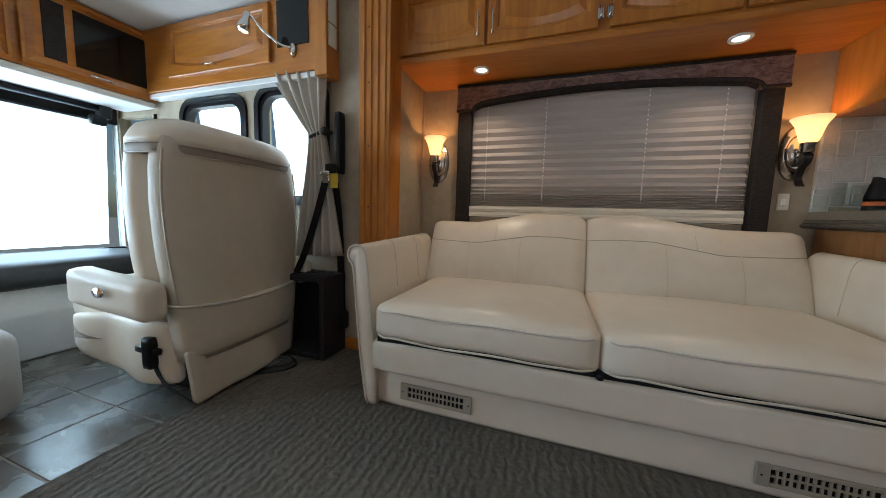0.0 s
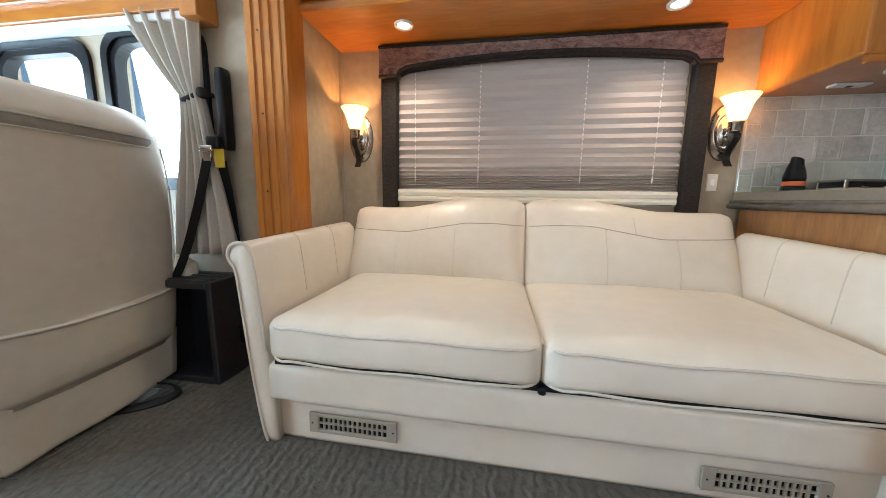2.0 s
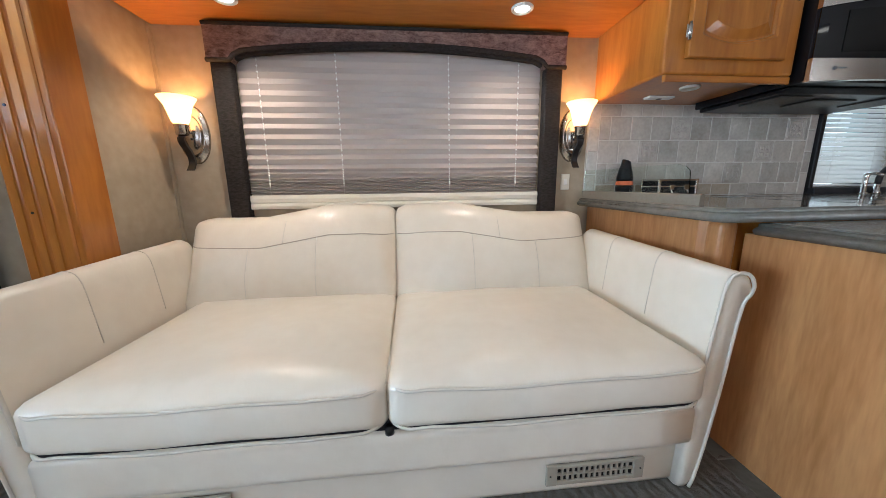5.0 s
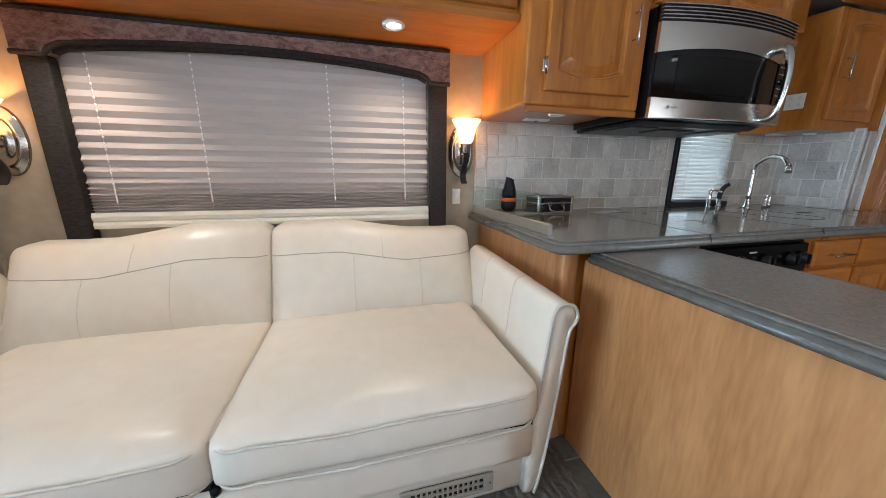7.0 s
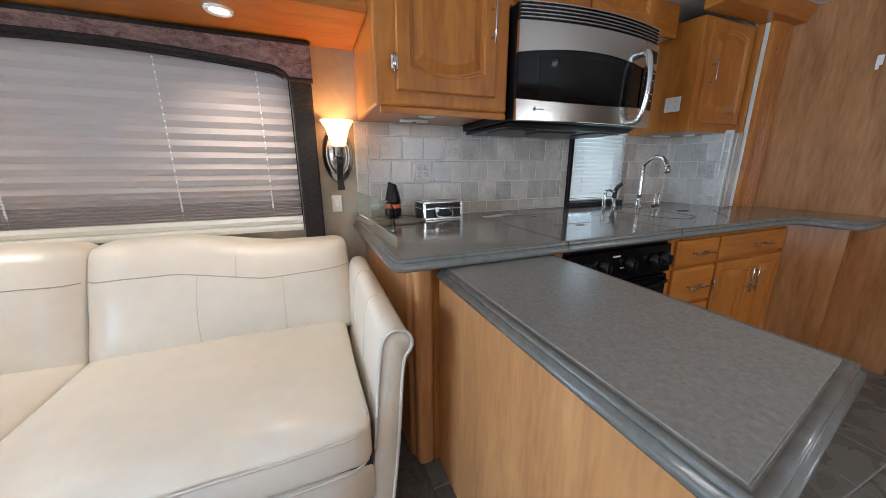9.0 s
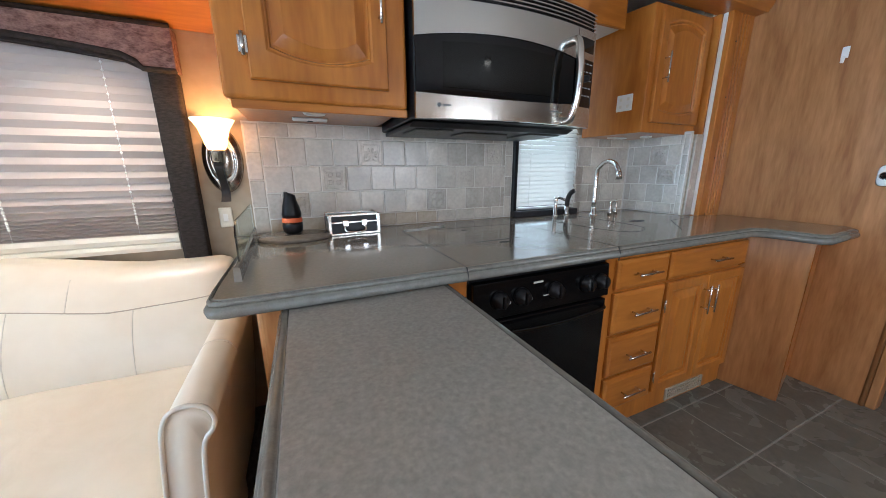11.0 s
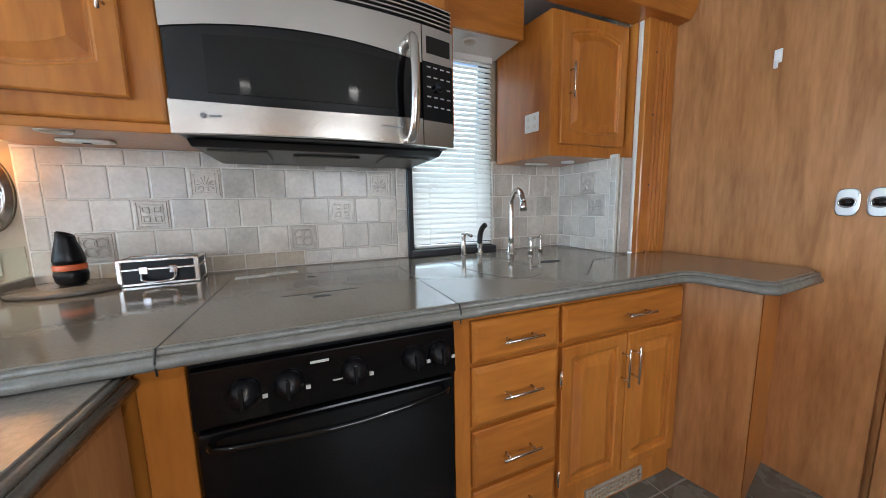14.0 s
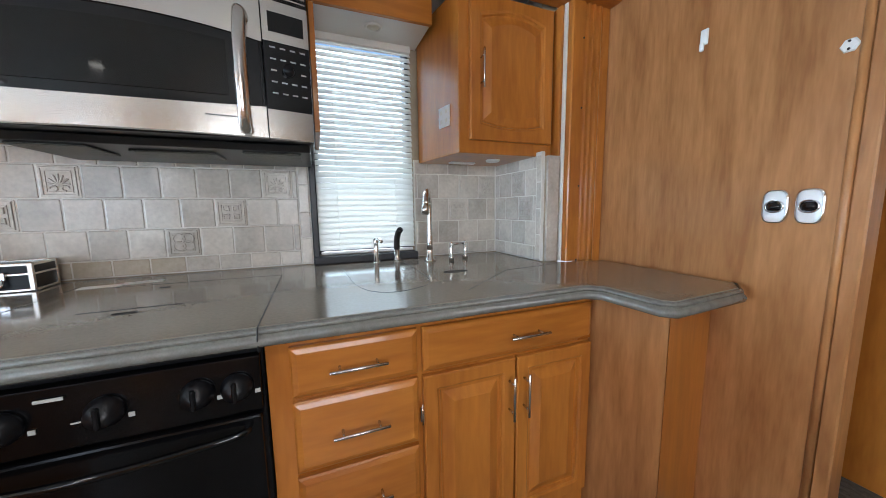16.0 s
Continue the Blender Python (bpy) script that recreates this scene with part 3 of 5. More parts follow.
# ---- wall sconces ----
def sconce(x):
    s = thing("wall_sconce", (x, BACK, 1.09), "bronze wall sconce with a lit bell glass shade", "wall lamp", "sconces beside the window")
    plate = moved(smooth(turn([(0.001, -0.024), (0.030, -0.023), (0.034, -0.017), (0.044, -0.016), (0.048, -0.022), (0.056, -0.020), (0.060, -0.012), (0.068, -0.010), (0.072, -0.001)], (0, 0, 0), 40, "y")), Matrix.Translation((x, BACK, 1.236)) @ Matrix.Diagonal((1, 1, 1.84, 1)))
    part("backplate", plate, PEWTER, s, "stepped oval nickel backplate")
    part("screw", smooth(turn([(0.0, -0.031), (0.005, -0.029), (0.006, -0.023)], (x, BACK, 1.215), 12, "y")), BRONZE, s)
    arm = curve_points([(x, BACK - 0.072, 1.230), (x, BACK - 0.098, 1.212), (x, BACK - 0.090, 1.184), (x, BACK - 0.066, 1.162), (x, BACK - 0.050, 1.136), (x, BACK - 0.046, 1.106), (x, BACK - 0.066, 1.074)])
    loops = []
    for i, p in enumerate(arm):
        w = 0.017 - 0.004 * math.sin(math.pi * i / (len(arm) - 1))
        loops.append([p + Vector(q) for q in ((-w, -0.005, -0.003), (w, -0.005, -0.003), (w, 0.006, 0.004), (-w, 0.006, 0.004))])
    part("arm", loft(loops), BRONZE, s, "curved dark bronze arm")
    part("stem", smooth(tube([(x, BACK - 0.01, 1.245), (x, BACK - 0.08, 1.245)], 0.008, 10)), NICKEL, s)
    cx = Vector((x, BACK - 0.085, 0))
    part("cup", smooth(turn([(0.0, 1.222), (0.022, 1.224), (0.025, 1.230), (0.025, 1.260), (0.028, 1.263), (0.028, 1.270)], cx, 24)), PEWTER, s)
    sh = part("shade", smooth(turn([(0.024, 1.268), (0.034, 1.283), (0.042, 1.315), (0.052, 1.349), (0.073, 1.382), (0.0715, 1.383), (0.050, 1.351), (0.040, 1.315), (0.032, 1.283), (0.022, 1.270)], cx, 32)), SHADE_GLASS, s, "glowing frosted bell shade")
    b = new("sconce_bulb", bpy.data.lights.new("sconce_bulb", "POINT"))
    b.data.energy, b.data.color, b.data.shadow_soft_size = 6.2, (1.0, 0.45, 0.13), 0.016
    b.location = (x, BACK - 0.085, 1.325)
    return s


sconce(1.535)
sconce(3.392)


def switch_plate(x, z, y=BACK):
    s = thing("light_switch", (x, y, z), "ivory rocker light switch on the wall", "light switch")
    part("plate", box(x - 0.024, y - 0.007, z - 0.042, x + 0.024, y, z + 0.042, 0.003), IVORY, s)
    part("rocker", prism([(y - 0.012, z - 0.014), (y - 0.007, z - 0.016), (y - 0.007, z + 0.016), (y - 0.008, z + 0.014)], "x", x - 0.008, x + 0.008), WHITE, s)


switch_plate(3.37, 1.0)

# ---- sofa ----
sofa = thing("sofa", (2.465, 4.2, FZ), "cream leather two-seat sleeper sofa with flared arms", "sofa")
SB = 3.865
part("base", merged(soft_box(1.598, 3.822, 0.222, 3.352, 4.30, 0.362, 0.028, 10), soft_box(1.585, SB + 0.006, FZ, 3.395, 4.30, 0.230, 0.014, 8)), LEATHER, sofa)
# black block paints the shade in the slit under the seat cushions
part("gap", box(1.625, 3.838, 0.34, 3.345, 4.4, 0.39), DARKGAP, sofa, "black block for the shade below the seat cushions")
part("latch", smooth(turn([(0.0, -0.018), (0.012, -0.012), (0.012, 0.008)], (2.468, 3.822, 0.373), 14)), BLACK, sofa, "black latch knob")


def puffed(amount, sag, z0, z1, lean=0.0):
    def f(co, u):
        if u.z > 0.2:
            co.z += amount * (1 - u.x ** 2) * (1 - u.y ** 2)
        if u.y < 0:
            co.y -= sag * (1 - u.x ** 2) * -u.y * (1 - u.z ** 2)
        co.z += 0.004 * noise.noise((co.x * 5, co.y * 5, 3))
        return co
    return f


for x0, x1 in ((1.625, 2.466), (2.464, 3.345)):
    seat = part("seat_cushion", soft_box(x0, 3.80, 0.377, x1, 4.50, 0.521, 0.035, 14, puffed(0.034, 0.016, 0.385, 0.51)), LEATHER, sofa)
    for zz in (0.497, 0.392):
        edge = [(x0 + 0.012, 4.2, zz), (x0 + 0.002, 3.9, zz), (x0 + 0.01, 3.83, zz), (x0 + 0.05, 3.797, zz - 0.002)] + [(x0 + (x1 - x0) * k / 8, 3.797 - 0.014 * (1 - (k / 4 - 1) ** 2), zz + 0.003 * math.sin(k * 1.7)) for k in range(1, 8)] + [(x1 - 0.05, 3.797, zz - 0.002), (x1 - 0.01, 3.83, zz), (x1 - 0.002, 3.9, zz), (x1 - 0.012, 4.2, zz)]
        part("piping", smooth(tube(curve_points(edge, 4), 0.0042, 7)), PIPING, seat, "cream piping")


def camel(xm):
    """The crest rises towards the middle of the sofa."""
    def f(co, u):
        t = (co.z - 0.47) / 0.40
        side = min(1.0, abs(co.x - 2.465) / 0.88)
        crest = 0.905 - 0.055 * max(0.0, min(1.0, (side - 0.35) / 0.35)) - 0.012 * (1 - min(1, side / 0.18)) ** 2
        co.z = 0.47 + t * (crest - 0.47)
        co.y += 0.17 * t - 0.055 * (1 - (2 * t - 1) ** 2) * (1 - u.x ** 4) * (1 if u.y < 0 else 0)
        co.z += 0.004 * noise.noise((co.x * 6, co.z * 6, 8))
        co.y += 0.010 * noise.noise((co.x * 7, co.z * 7, 1))
        return co
    return f


for x0, x1 in ((1.572, 2.467), (2.463, 3.388)):
    back = part("back_cushion", soft_box(x0, 4.44, 0.47, x1, 4.60, 0.87, 0.042, 16, camel((x0 + x1) / 2)), LEATHER, sofa)
    hull = BVHTree.FromPolygons([v.co + sofa.location for v in back.data.vertices], [tuple(p.vertices) for p in back.data.polygons])

    def on_face(x, z):
        hit = hull.ray_cast(Vector((x, 4.0, z)), Vector((0, 1, 0)))[0]
        return hit if hit else Vector((x, 4.5, z))

    def crest_seam(x):
        side = abs(x - 2.465) / 0.9
        return 0.785 - 0.05 * max(0.0, min(1.0, (side - 0.32) / 0.32)) + 0.02 * max(0.0, side - 0.7) - 0.012 * max(0, 0.15 - side) / 0.15

    line = [on_face(x, crest_seam(x)) for x in [x0 + 0.012 + (x1 - x0 - 0.024) * k / 28 for k in range(29)]]
    part("seam", smooth(tube(line, 0.0022, 6)), STITCH, back, "stitched wavy seam")
    for f in (0.30, 0.62):
        x = x0 + (x1 - x0) * (f if x0 < 2 else 1 - f)
        part("seam", smooth(tube([on_face(x, 0.53 + (crest_seam(x) - 0.53) * k / 10) for k in range(11)], 0.0016, 5)), PIPING, back, "upright seam")
    x = x0 + (x1 - x0) * (0.46 if x0 < 2 else 0.52)
    part("seam", smooth(tube([on_face(x, crest_seam(x) + 0.09 * k / 6) for k in range(7)], 0.0016, 5)), PIPING, back, "upright seam")
part("back_frame", soft_box(1.60, 4.60, FZ + 0.1, 3.37, 4.70, 0.80, 0.03, 6), LEATHER, sofa)


def arm(sign):
    """A flared arm with a rolled top; sign -1 or 1 for the side that it flares to."""
    def X(v):
        return 2.475 + sign * v
    prof = [(0.862, FZ), (0.898, FZ), (0.925, 0.20), (0.948, 0.40), (0.965, 0.60), (0.975, 0.665), (0.99, 0.685), (0.997, 0.71), (0.985, 0.738), (0.96, 0.750), (0.932, 0.745), (0.915, 0.72), (0.905, 0.66), (0.885, 0.45), (0.87, 0.30)]
    prof = [(p.x, p.y) for p in [q.to_2d() for q in curve_points([(a, b, 0) for a, b in prof], 3)]]
    loops = []
    ys = (3.842, 3.848, 3.86, 4.0, 4.2, 4.4, 4.58, 4.60)
    for i, y in enumerate(ys):
        k = (0.93, 0.985, 1.0, 1.0, 1.0, 1.0, 1.0, 0.96)[i]
        lift = 0.02 * max(0, (y - 3.86) / 0.7)
        cx, cz = 0.91, 0.45
        loops.append([(X(cx + (a - cx) * k), y, max(FZ, cz + (b - cz) * k + (lift if b > 0.5 else 0))) for a, b in prof])
    a = part("armrest", smooth(loft(loops)), LEATHER, sofa)
    for y in (4.10, 4.36):
        lift = 0.02 * max(0, (y - 3.86) / 0.7)
        over_top = [(X(u), y, v + (lift if v > 0.5 else 0) + 0.0003) for u, v in prof[20:] if v > 0.46]
        part("seam", smooth(tube(over_top, 0.0018, 5)), PIPING, a, "upright seam")
    front = [(X(p[0]), 3.841, max(FZ + 0.004, p[1])) for p in prof[3:-2]]
    part("piping", smooth(tube(front, 0.005, 7)), PIPING, a, "cream piping")


arm(-1)
arm(1)


def vent(parent, x0, z0, x1, z1, y, nx=14, nz=2, ex=0.034, ez=0.014, mat=None):
    """A register with a grid of slots; y: its face."""
    v = part("vent", merged(box(x0, y - 0.006, z0, x0 + ex, y + 0.004, z1, 0.002), box(x1 - ex, y - 0.006, z0, x1, y + 0.004, z1, 0.002),
                            box(x0 + (ex - 0.001), y - 0.0055, z0 + 0.0005, x1 - (ex - 0.001), y + 0.0035, z0 + ez, 0.002), box(x0 + (ex - 0.001), y - 0.0055, z1 - ez, x1 - (ex - 0.001), y + 0.0035, z1 - 0.0005, 0.002)), mat or VENT, parent, "taupe plastic heat register")
    part("well", box(x0 + 0.01, y + 0.006, z0 + 0.008, x1 - 0.01, y + 0.010, z1 - 0.008), BLACK, v, "dark duct")
    bars = [box(x0 + ex + (x1 - x0 - 2 * ex) * i / nx - 0.003, y - 0.002, z0 + ez, x0 + ex + (x1 - x0 - 2 * ex) * i / nx + 0.003, y + 0.005, z1 - ez) for i in range(1, nx)]
    bars += [box(x0 + ex, y - 0.004, z0 + ez + (z1 - z0 - 2 * ez) * i / nz - 0.002, x1 - ex, y + 0.004, z0 + ez + (z1 - z0 - 2 * ez) * i / nz + 0.002) for i in range(1, nz)]
    part("grille", merged(*bars), mat or VENT, v)
    for sx in (x0 + 0.012, x1 - 0.012):
        part("screw", turn([(0.0, -0.0015), (0.003, -0.001), (0.0035, 0.002)], (sx, y - 0.006, (z0 + z1) / 2), 10, "y"), BRONZE, v)
    return v


vent(sofa, 1.726, 0.108, 2.032, 0.180, SB - 0.004)
vent(sofa, 2.918, 0.100, 3.228, 0.172, SB - 0.004)

# ---- kitchen: worktops ----

def worktop(name, pts, z, thick, mat, edge_mat, label, lip=0.016):
    """A slab over a plan outline (counter-clockwise), with a stepped round-over edge."""
    t = thing(name, (sum(p[0] for p in pts) / len(pts), sum(p[1] for p in pts) / len(pts), z - thick), label, "worktop")
    P = [Vector((x, y)) for x, y in pts]
    n = len(P)

    def inset(d):
        out = []
        for i in range(n):
            a, b, c = P[i - 1], P[i], P[(i + 1) % n]
            e1, e2 = (b - a).normalized(), (c - b).normalized()
            n1, n2 = Vector((-e1.y, e1.x)), Vector((-e2.y, e2.x))
            m = (n1 + n2)
            m = m / max(0.3, m.dot(n1))
            out.append(b + m * d)
        return out
    def loop(d, zz):
        return [(p.x, p.y, zz) for p in inset(d)]
    part("slab", loft([loop(lip + 0.004, z - thick + 0.006), loop(lip + 0.004, z - 0.002), loop(lip + 0.006, z)]), mat, t)
    r1, r2 = thick * 0.33, thick * 0.17
    edge = [loop(lip + 0.012, z - thick)]
    for k in range(9):
        a = radians(-90 + 150 * k / 8)
        edge.append(loop(r1 - r1 * math.cos(a), z - thick + r1 + r1 * math.sin(a)))
    edge.append(loop(r1 * 0.62, z - thick * 0.27))
    for k in range(7):
        a = radians(-40 + 130 * k / 6)
        edge.append(loop(r1 * 0.55 + r2 - r2 * math.cos(a), z - 0.002 - r2 + r2 * math.sin(a)))
    edge += [loop(lip - 0.004, z - 0.002), loop(lip - 0.001, z - 0.0045), loop(lip + 0.0015, z - 0.0045), loop(lip + 0.0038, z - 0.001)]
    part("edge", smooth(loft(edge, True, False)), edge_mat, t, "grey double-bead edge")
    return t


ctop = worktop("kitchen_worktop", [(3.440, BACK - 0.014), (3.446, 4.05), (3.450, 3.972), (3.460, 3.947), (3.485, 3.934), (5.595, 3.932), (5.625, 3.905), (5.635, 3.735), (5.668, 3.703), (5.985, 3.72), (END - 0.002, 3.775),
                                   (END - 0.002, 4.30), (5.776, 4.36), (5.776, BACK - 0.014)], CT, 0.043, STONE, STONE_EDGE, "glossy grey solid-surface kitchen worktop with an ogee edge")
SEAM = material("worktop_joint", (0.02, 0.02, 0.018), 0.6)
for a, b in (((4.088, 4.60), (4.088, 3.945)), ((4.70, 4.55), (4.705, 3.945)), ((4.70, 4.55), (4.20, 4.56)), ((5.25, 4.05), (5.52, 4.27)), ((5.52, 4.27), (5.77, 4.30))):
    d = (Vector(b) - Vector(a)).normalized()
    s = Vector((-d.y, d.x)) * 0.0012
    part("joint", prism([Vector(a) + s, Vector(a) - s, Vector(b) - s, Vector(b) + s], "z", CT, CT + 0.0006), SEAM, ctop, "dark joint line")
for x in (4.088, 4.705):
    part("joint", smooth(tube([(x, 3.945, CT + 0.001), (x, 3.934, CT - 0.02), (x, 3.938, CT - 0.05)], 0.002, 6)), SEAM, ctop, "dark joint line")
part("slot", prism([(4.275, 4.228), (4.495, 4.236), (4.495, 4.240), (4.275, 4.232)], "z", CT, CT + 0.0008), SEAM, ctop, "narrow cut slot")
for x, y, rx, ry in ((4.385, 4.19, 0.026, 0.011), (4.36, 4.49, 0.016, 0.008), (5.33, 4.33, 0.052, 0.024)):
    part("finger_hole", moved(turn([(1, 0), (1, 0.0008)], (0, 0, 0), 24), Matrix.Translation((x, y, CT)) @ Matrix.Diagonal((rx, ry, 1, 1))), SEAM, ctop, "dark oval finger hole")
cover = [(4.925, 4.60), (4.945, 4.25), (5.0, 4.13), (5.10, 4.13), (5.19, 4.24), (5.20, 4.66)]
part("sink_cover_joint", smooth(tube(curve_points([(x, y, CT) for x, y in cover], 5), 0.0012, 5)), SEAM, ctop, "dark joint of the sink cover")
lipp = curve_points([(3.470, 4.765, CT), (3.488, 4.45, CT), (3.506, 4.075, CT)], 4)
part("upstand", loft([[(p.x - 0.009, p.y, CT), (p.x + 0.009, p.y, CT), (p.x + 0.008, p.y, CT + 0.034), (p.x + 0.004, p.y, CT + 0.038), (p.x - 0.004, p.y, CT + 0.038), (p.x - 0.008, p.y, CT + 0.034)] for p in lipp]), STONE, ctop, "low grey upstand along the end")

gl = thing("splash_guard", (3.50, 4.45, CT + 0.026), "clear glass splash guard standing on the worktop end", "glass panel")
bmG = loft([[(3.471 + w, 4.762, CT + 0.024), (3.471 + w, 4.762, CT + 0.142), (3.501 + w, 4.19, CT + 0.142), (3.503 + w, 4.155, CT + 0.134), (3.504 + w, 4.135, CT + 0.117), (3.505 + w, 4.127, CT + 0.024)] for w in (-0.0018, 0.0018)])
part("pane", bmG, GLASS, gl).visible_shadow = False

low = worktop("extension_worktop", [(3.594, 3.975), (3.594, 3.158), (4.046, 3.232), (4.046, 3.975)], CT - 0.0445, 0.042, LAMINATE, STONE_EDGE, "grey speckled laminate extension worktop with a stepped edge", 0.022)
pen = thing("extension_cabinet", (3.82, 3.6, FZ), "wood-grain laminate cabinet under the extension worktop", "cabinet")
part("side_panel", box(3.622, 3.20, FZ, 3.637, 4.02, CT - 0.0875, 0.001), WALNUT_LIT, pen)
part("side_panel", box(3.995, 3.270, FZ, 4.01, 3.985, CT - 0.0875, 0.001), WALNUT_LIT, pen)
part("end_panel", prism([(3.638, 3.204), (3.994, 3.262), (3.994, 3.280), (3.638, 3.222)], "z", FZ, CT - 0.0875, 0.001), MAPLE_V, pen)

# ---- kitchen: base cabinets ----
KF = 3.99
base1 = thing("end_cabinet", (3.8, 4.4, FZ), "maple base cabinet at the sofa end of the kitchen", "cabinet")
part("end_panel", prism([(3.500, 4.765), (3.530, 4.10), (3.555, 4.05), (3.60, 4.04), (3.60, 4.765)], "z", FZ, CT - 0.047), WALNUT_LIT, base1)
part("corner_post", box(3.540, 4.022, FZ, 3.606, 4.090, CT - 0.048, 0.020, 4), WALNUT_LIT, base1)
part("face", box(3.608, 4.04, FZ, 4.03, 4.06, CT - 0.048), MAPLE_V, base1)
part("stile", box(4.032, KF - 0.002, FZ, 4.112, 4.03, CT - 0.048, 0.002), MAPLE_V, base1)

base2 = thing("sink_cabinet", (5.2, 4.3, FZ), "orange maple base cabinet with four drawers and two doors", "cabinet")
part("body", box(4.708, KF, FZ, 5.668, 4.75, CT - 0.048, 0.001), MAPLE_V, base2)
part("plinth", box(4.115, KF + 0.022, FZ, 4.708, KF + 0.04, 0.235), MAPLE_H, base2)
for k in range(8):
    part("slat", box(4.125, KF + 0.004, FZ + 0.025 + k * 0.021, 4.70, KF + 0.024, FZ + 0.037 + k * 0.021, 0.002), MAPLE_H, base2)


def drawer(x0, z0, x1, z1, hx=None):
    d = part("drawer_front", moved(loft([[(x, y, z) for x, z in outline(x1 - x0, z1 - z0, i, 0, 0, 2)] for i, y in ((0, 0.02), (0, 0.008), (0.005, 0.004), (0.016, 0.0))]), Matrix.Translation((x0, KF - 0.021, z0))), MAPLE_H, base2)
    bar_handle(d, ((x0 + x1) / 2 if hx is None else hx, KF - 0.021, (z0 + z1) / 2), 0.135, False)


drawer(4.757, 0.725, 5.062, 0.848)
drawer(4.757, 0.530, 5.062, 0.712)
drawer(4.757, 0.335, 5.062, 0.517)
drawer(4.757, 0.165, 5.062, 0.322)
drawer(5.076, 0.725, 5.662, 0.848, 5.40)
add_door(base2, 5.076, 0.175, 5.366, 0.712, KF - 0.021, 0, 0, (5.343, 0.60, 0.135), 0.05, None, [(5.070, 0.61), (5.070, 0.26)])
add_door(base2, 5.372, 0.175, 5.662, 0.712, KF - 0.021, 0, 0, (5.395, 0.60, 0.135), 0.05)
vent(base2, 5.215, FZ + 0.014, 5.51, FZ + 0.078, KF - 0.002, 17, 3, 0.016, 0.009, VENT)

stub = thing("end_panel_box", (5.87, 3.89, FZ), "wood-grain laminate boxed upright under the worktop end", "panel")
part("face_panel", prism([(5.672, 4.02), (5.730, 3.770), (5.748, 3.774), (5.69, 4.02)], "z", FZ, CT - 0.048, 0.001), WALNUT, stub)
part("side_panel", prism([(5.731, 3.767), (END - 0.002, 3.853), (END - 0.002, 3.873), (5.7485, 3.7875)], "z", FZ, CT - 0.048, 0.001), MAPLE_V, stub, "red-brown maple side")

# ---- oven ----
PRINT = material("pale_print", (0.55, 0.55, 0.52), 0.5)
oven = thing("oven", (4.41, 4.2, 0.23), "black built-in gas oven with five control knobs", "oven")
part("body", box(4.116, KF, 0.235, 4.704, 4.5, CT - 0.056, 0.003), BLACK, oven)
part("control_panel", prism([(KF - 0.004, 0.725), (KF - 0.03, 0.725), (KF - 0.022, 0.846), (KF - 0.004, 0.850)], "x", 4.122, 4.70, 0.003), ENAMEL, oven, "black control panel")
for x in (4.215, 4.30, 4.44, 4.585, 4.655):
    kb = part("knob", smooth(turn([(0.0, -0.028), (0.022, -0.028), (0.025, -0.012), (0.030, -0.008), (0.030, 0.0)], (x, KF - 0.026, 0.786), 24, "y")), BLACK, oven, "black control knob")
    part("grip", box(x - 0.004, KF - 0.062, 0.766, x + 0.004, KF - 0.052, 0.808, 0.002), BLACK, kb)
    part("mark", box(x + 0.033, KF - 0.0305, 0.766, x + 0.043, KF - 0.0285, 0.775), PRINT, oven, "pale printed mark")
part("mark", box(4.345, KF - 0.0295, 0.822, 4.385, KF - 0.0275, 0.828), PRINT, oven, "pale printed bar")
part("mark", box(4.39, KF - 0.0305, 0.772, 4.412, KF - 0.0285, 0.775), PRINT, oven, "pale printed bar")
odoor = part("door", box(4.124, KF - 0.026, 0.26, 4.696, KF - 0.002, 0.712, 0.006, 2), ENAMEL, oven, "black enamelled oven door")
hp = [(4.15, KF - 0.024, 0.690), (4.165, KF - 0.05, 0.688), (4.30, KF - 0.062, 0.682), (4.41, KF - 0.065, 0.680), (4.52, KF - 0.062, 0.682), (4.655, KF - 0.05, 0.688), (4.67, KF - 0.024, 0.690)]
part("handle", smooth(tube(curve_points(hp, 5), 0.0075, 10)), BLACK_GLOSS, odoor, "black bowed handle")

# ---- upper cabinets ----
ucab = thing("wall_cabinet", (3.78, 4.55, 1.39), "orange maple wall cabinet with an arched door beside the microwave", "cabinet")
part("body", box(3.497, 4.312, 1.393, 4.045, BACK - 0.002, CEIL - 0.002, 0.012, 3), MAPLE_V, ucab)
part("light_rail", box(3.515, 4.318, 1.368, 4.044, 4.336, 1.393, 0.002), MAPLE_H, ucab)
add_door(ucab, 3.575, 1.445, 3.975, 2.03, 4.290, 0.02, 0.028, (3.952, 1.70, 0.145), 0.06, None, [(3.566, 1.53), (3.566, 1.93)])
downlight(3.745, 4.46, 1.392, 0.038, 0)
pl = thing("cabinet_light", (3.74, 4.62, 1.383), "slim white under-cabinet light, unlit", "light")
part("housing", box(3.67, 4.60, 1.383, 3.80, 4.645, 1.3925, 0.003), WHITE, pl)
part("switch", box(3.725, 4.615, 1.380, 3.745, 4.63, 1.383, 0.001), BLACK, pl)

mcab = thing("wall_cabinet", (4.45, 4.55, 1.792), "orange maple cabinet above the microwave", "cabinet")
part("body", box(4.047, 4.33, 1.792, 4.86, BACK - 0.002, CEIL - 0.002, 0.003), MAPLE_V, mcab)
part("side_panel", box(4.846, 4.30, 1.40, 4.862, 4.62, 1.774, 0.002), MAPLE_V, mcab)
add_door(mcab, 4.07, 1.81, 4.445, 2.05, 4.309, 0, 0.02, None, 0.05)
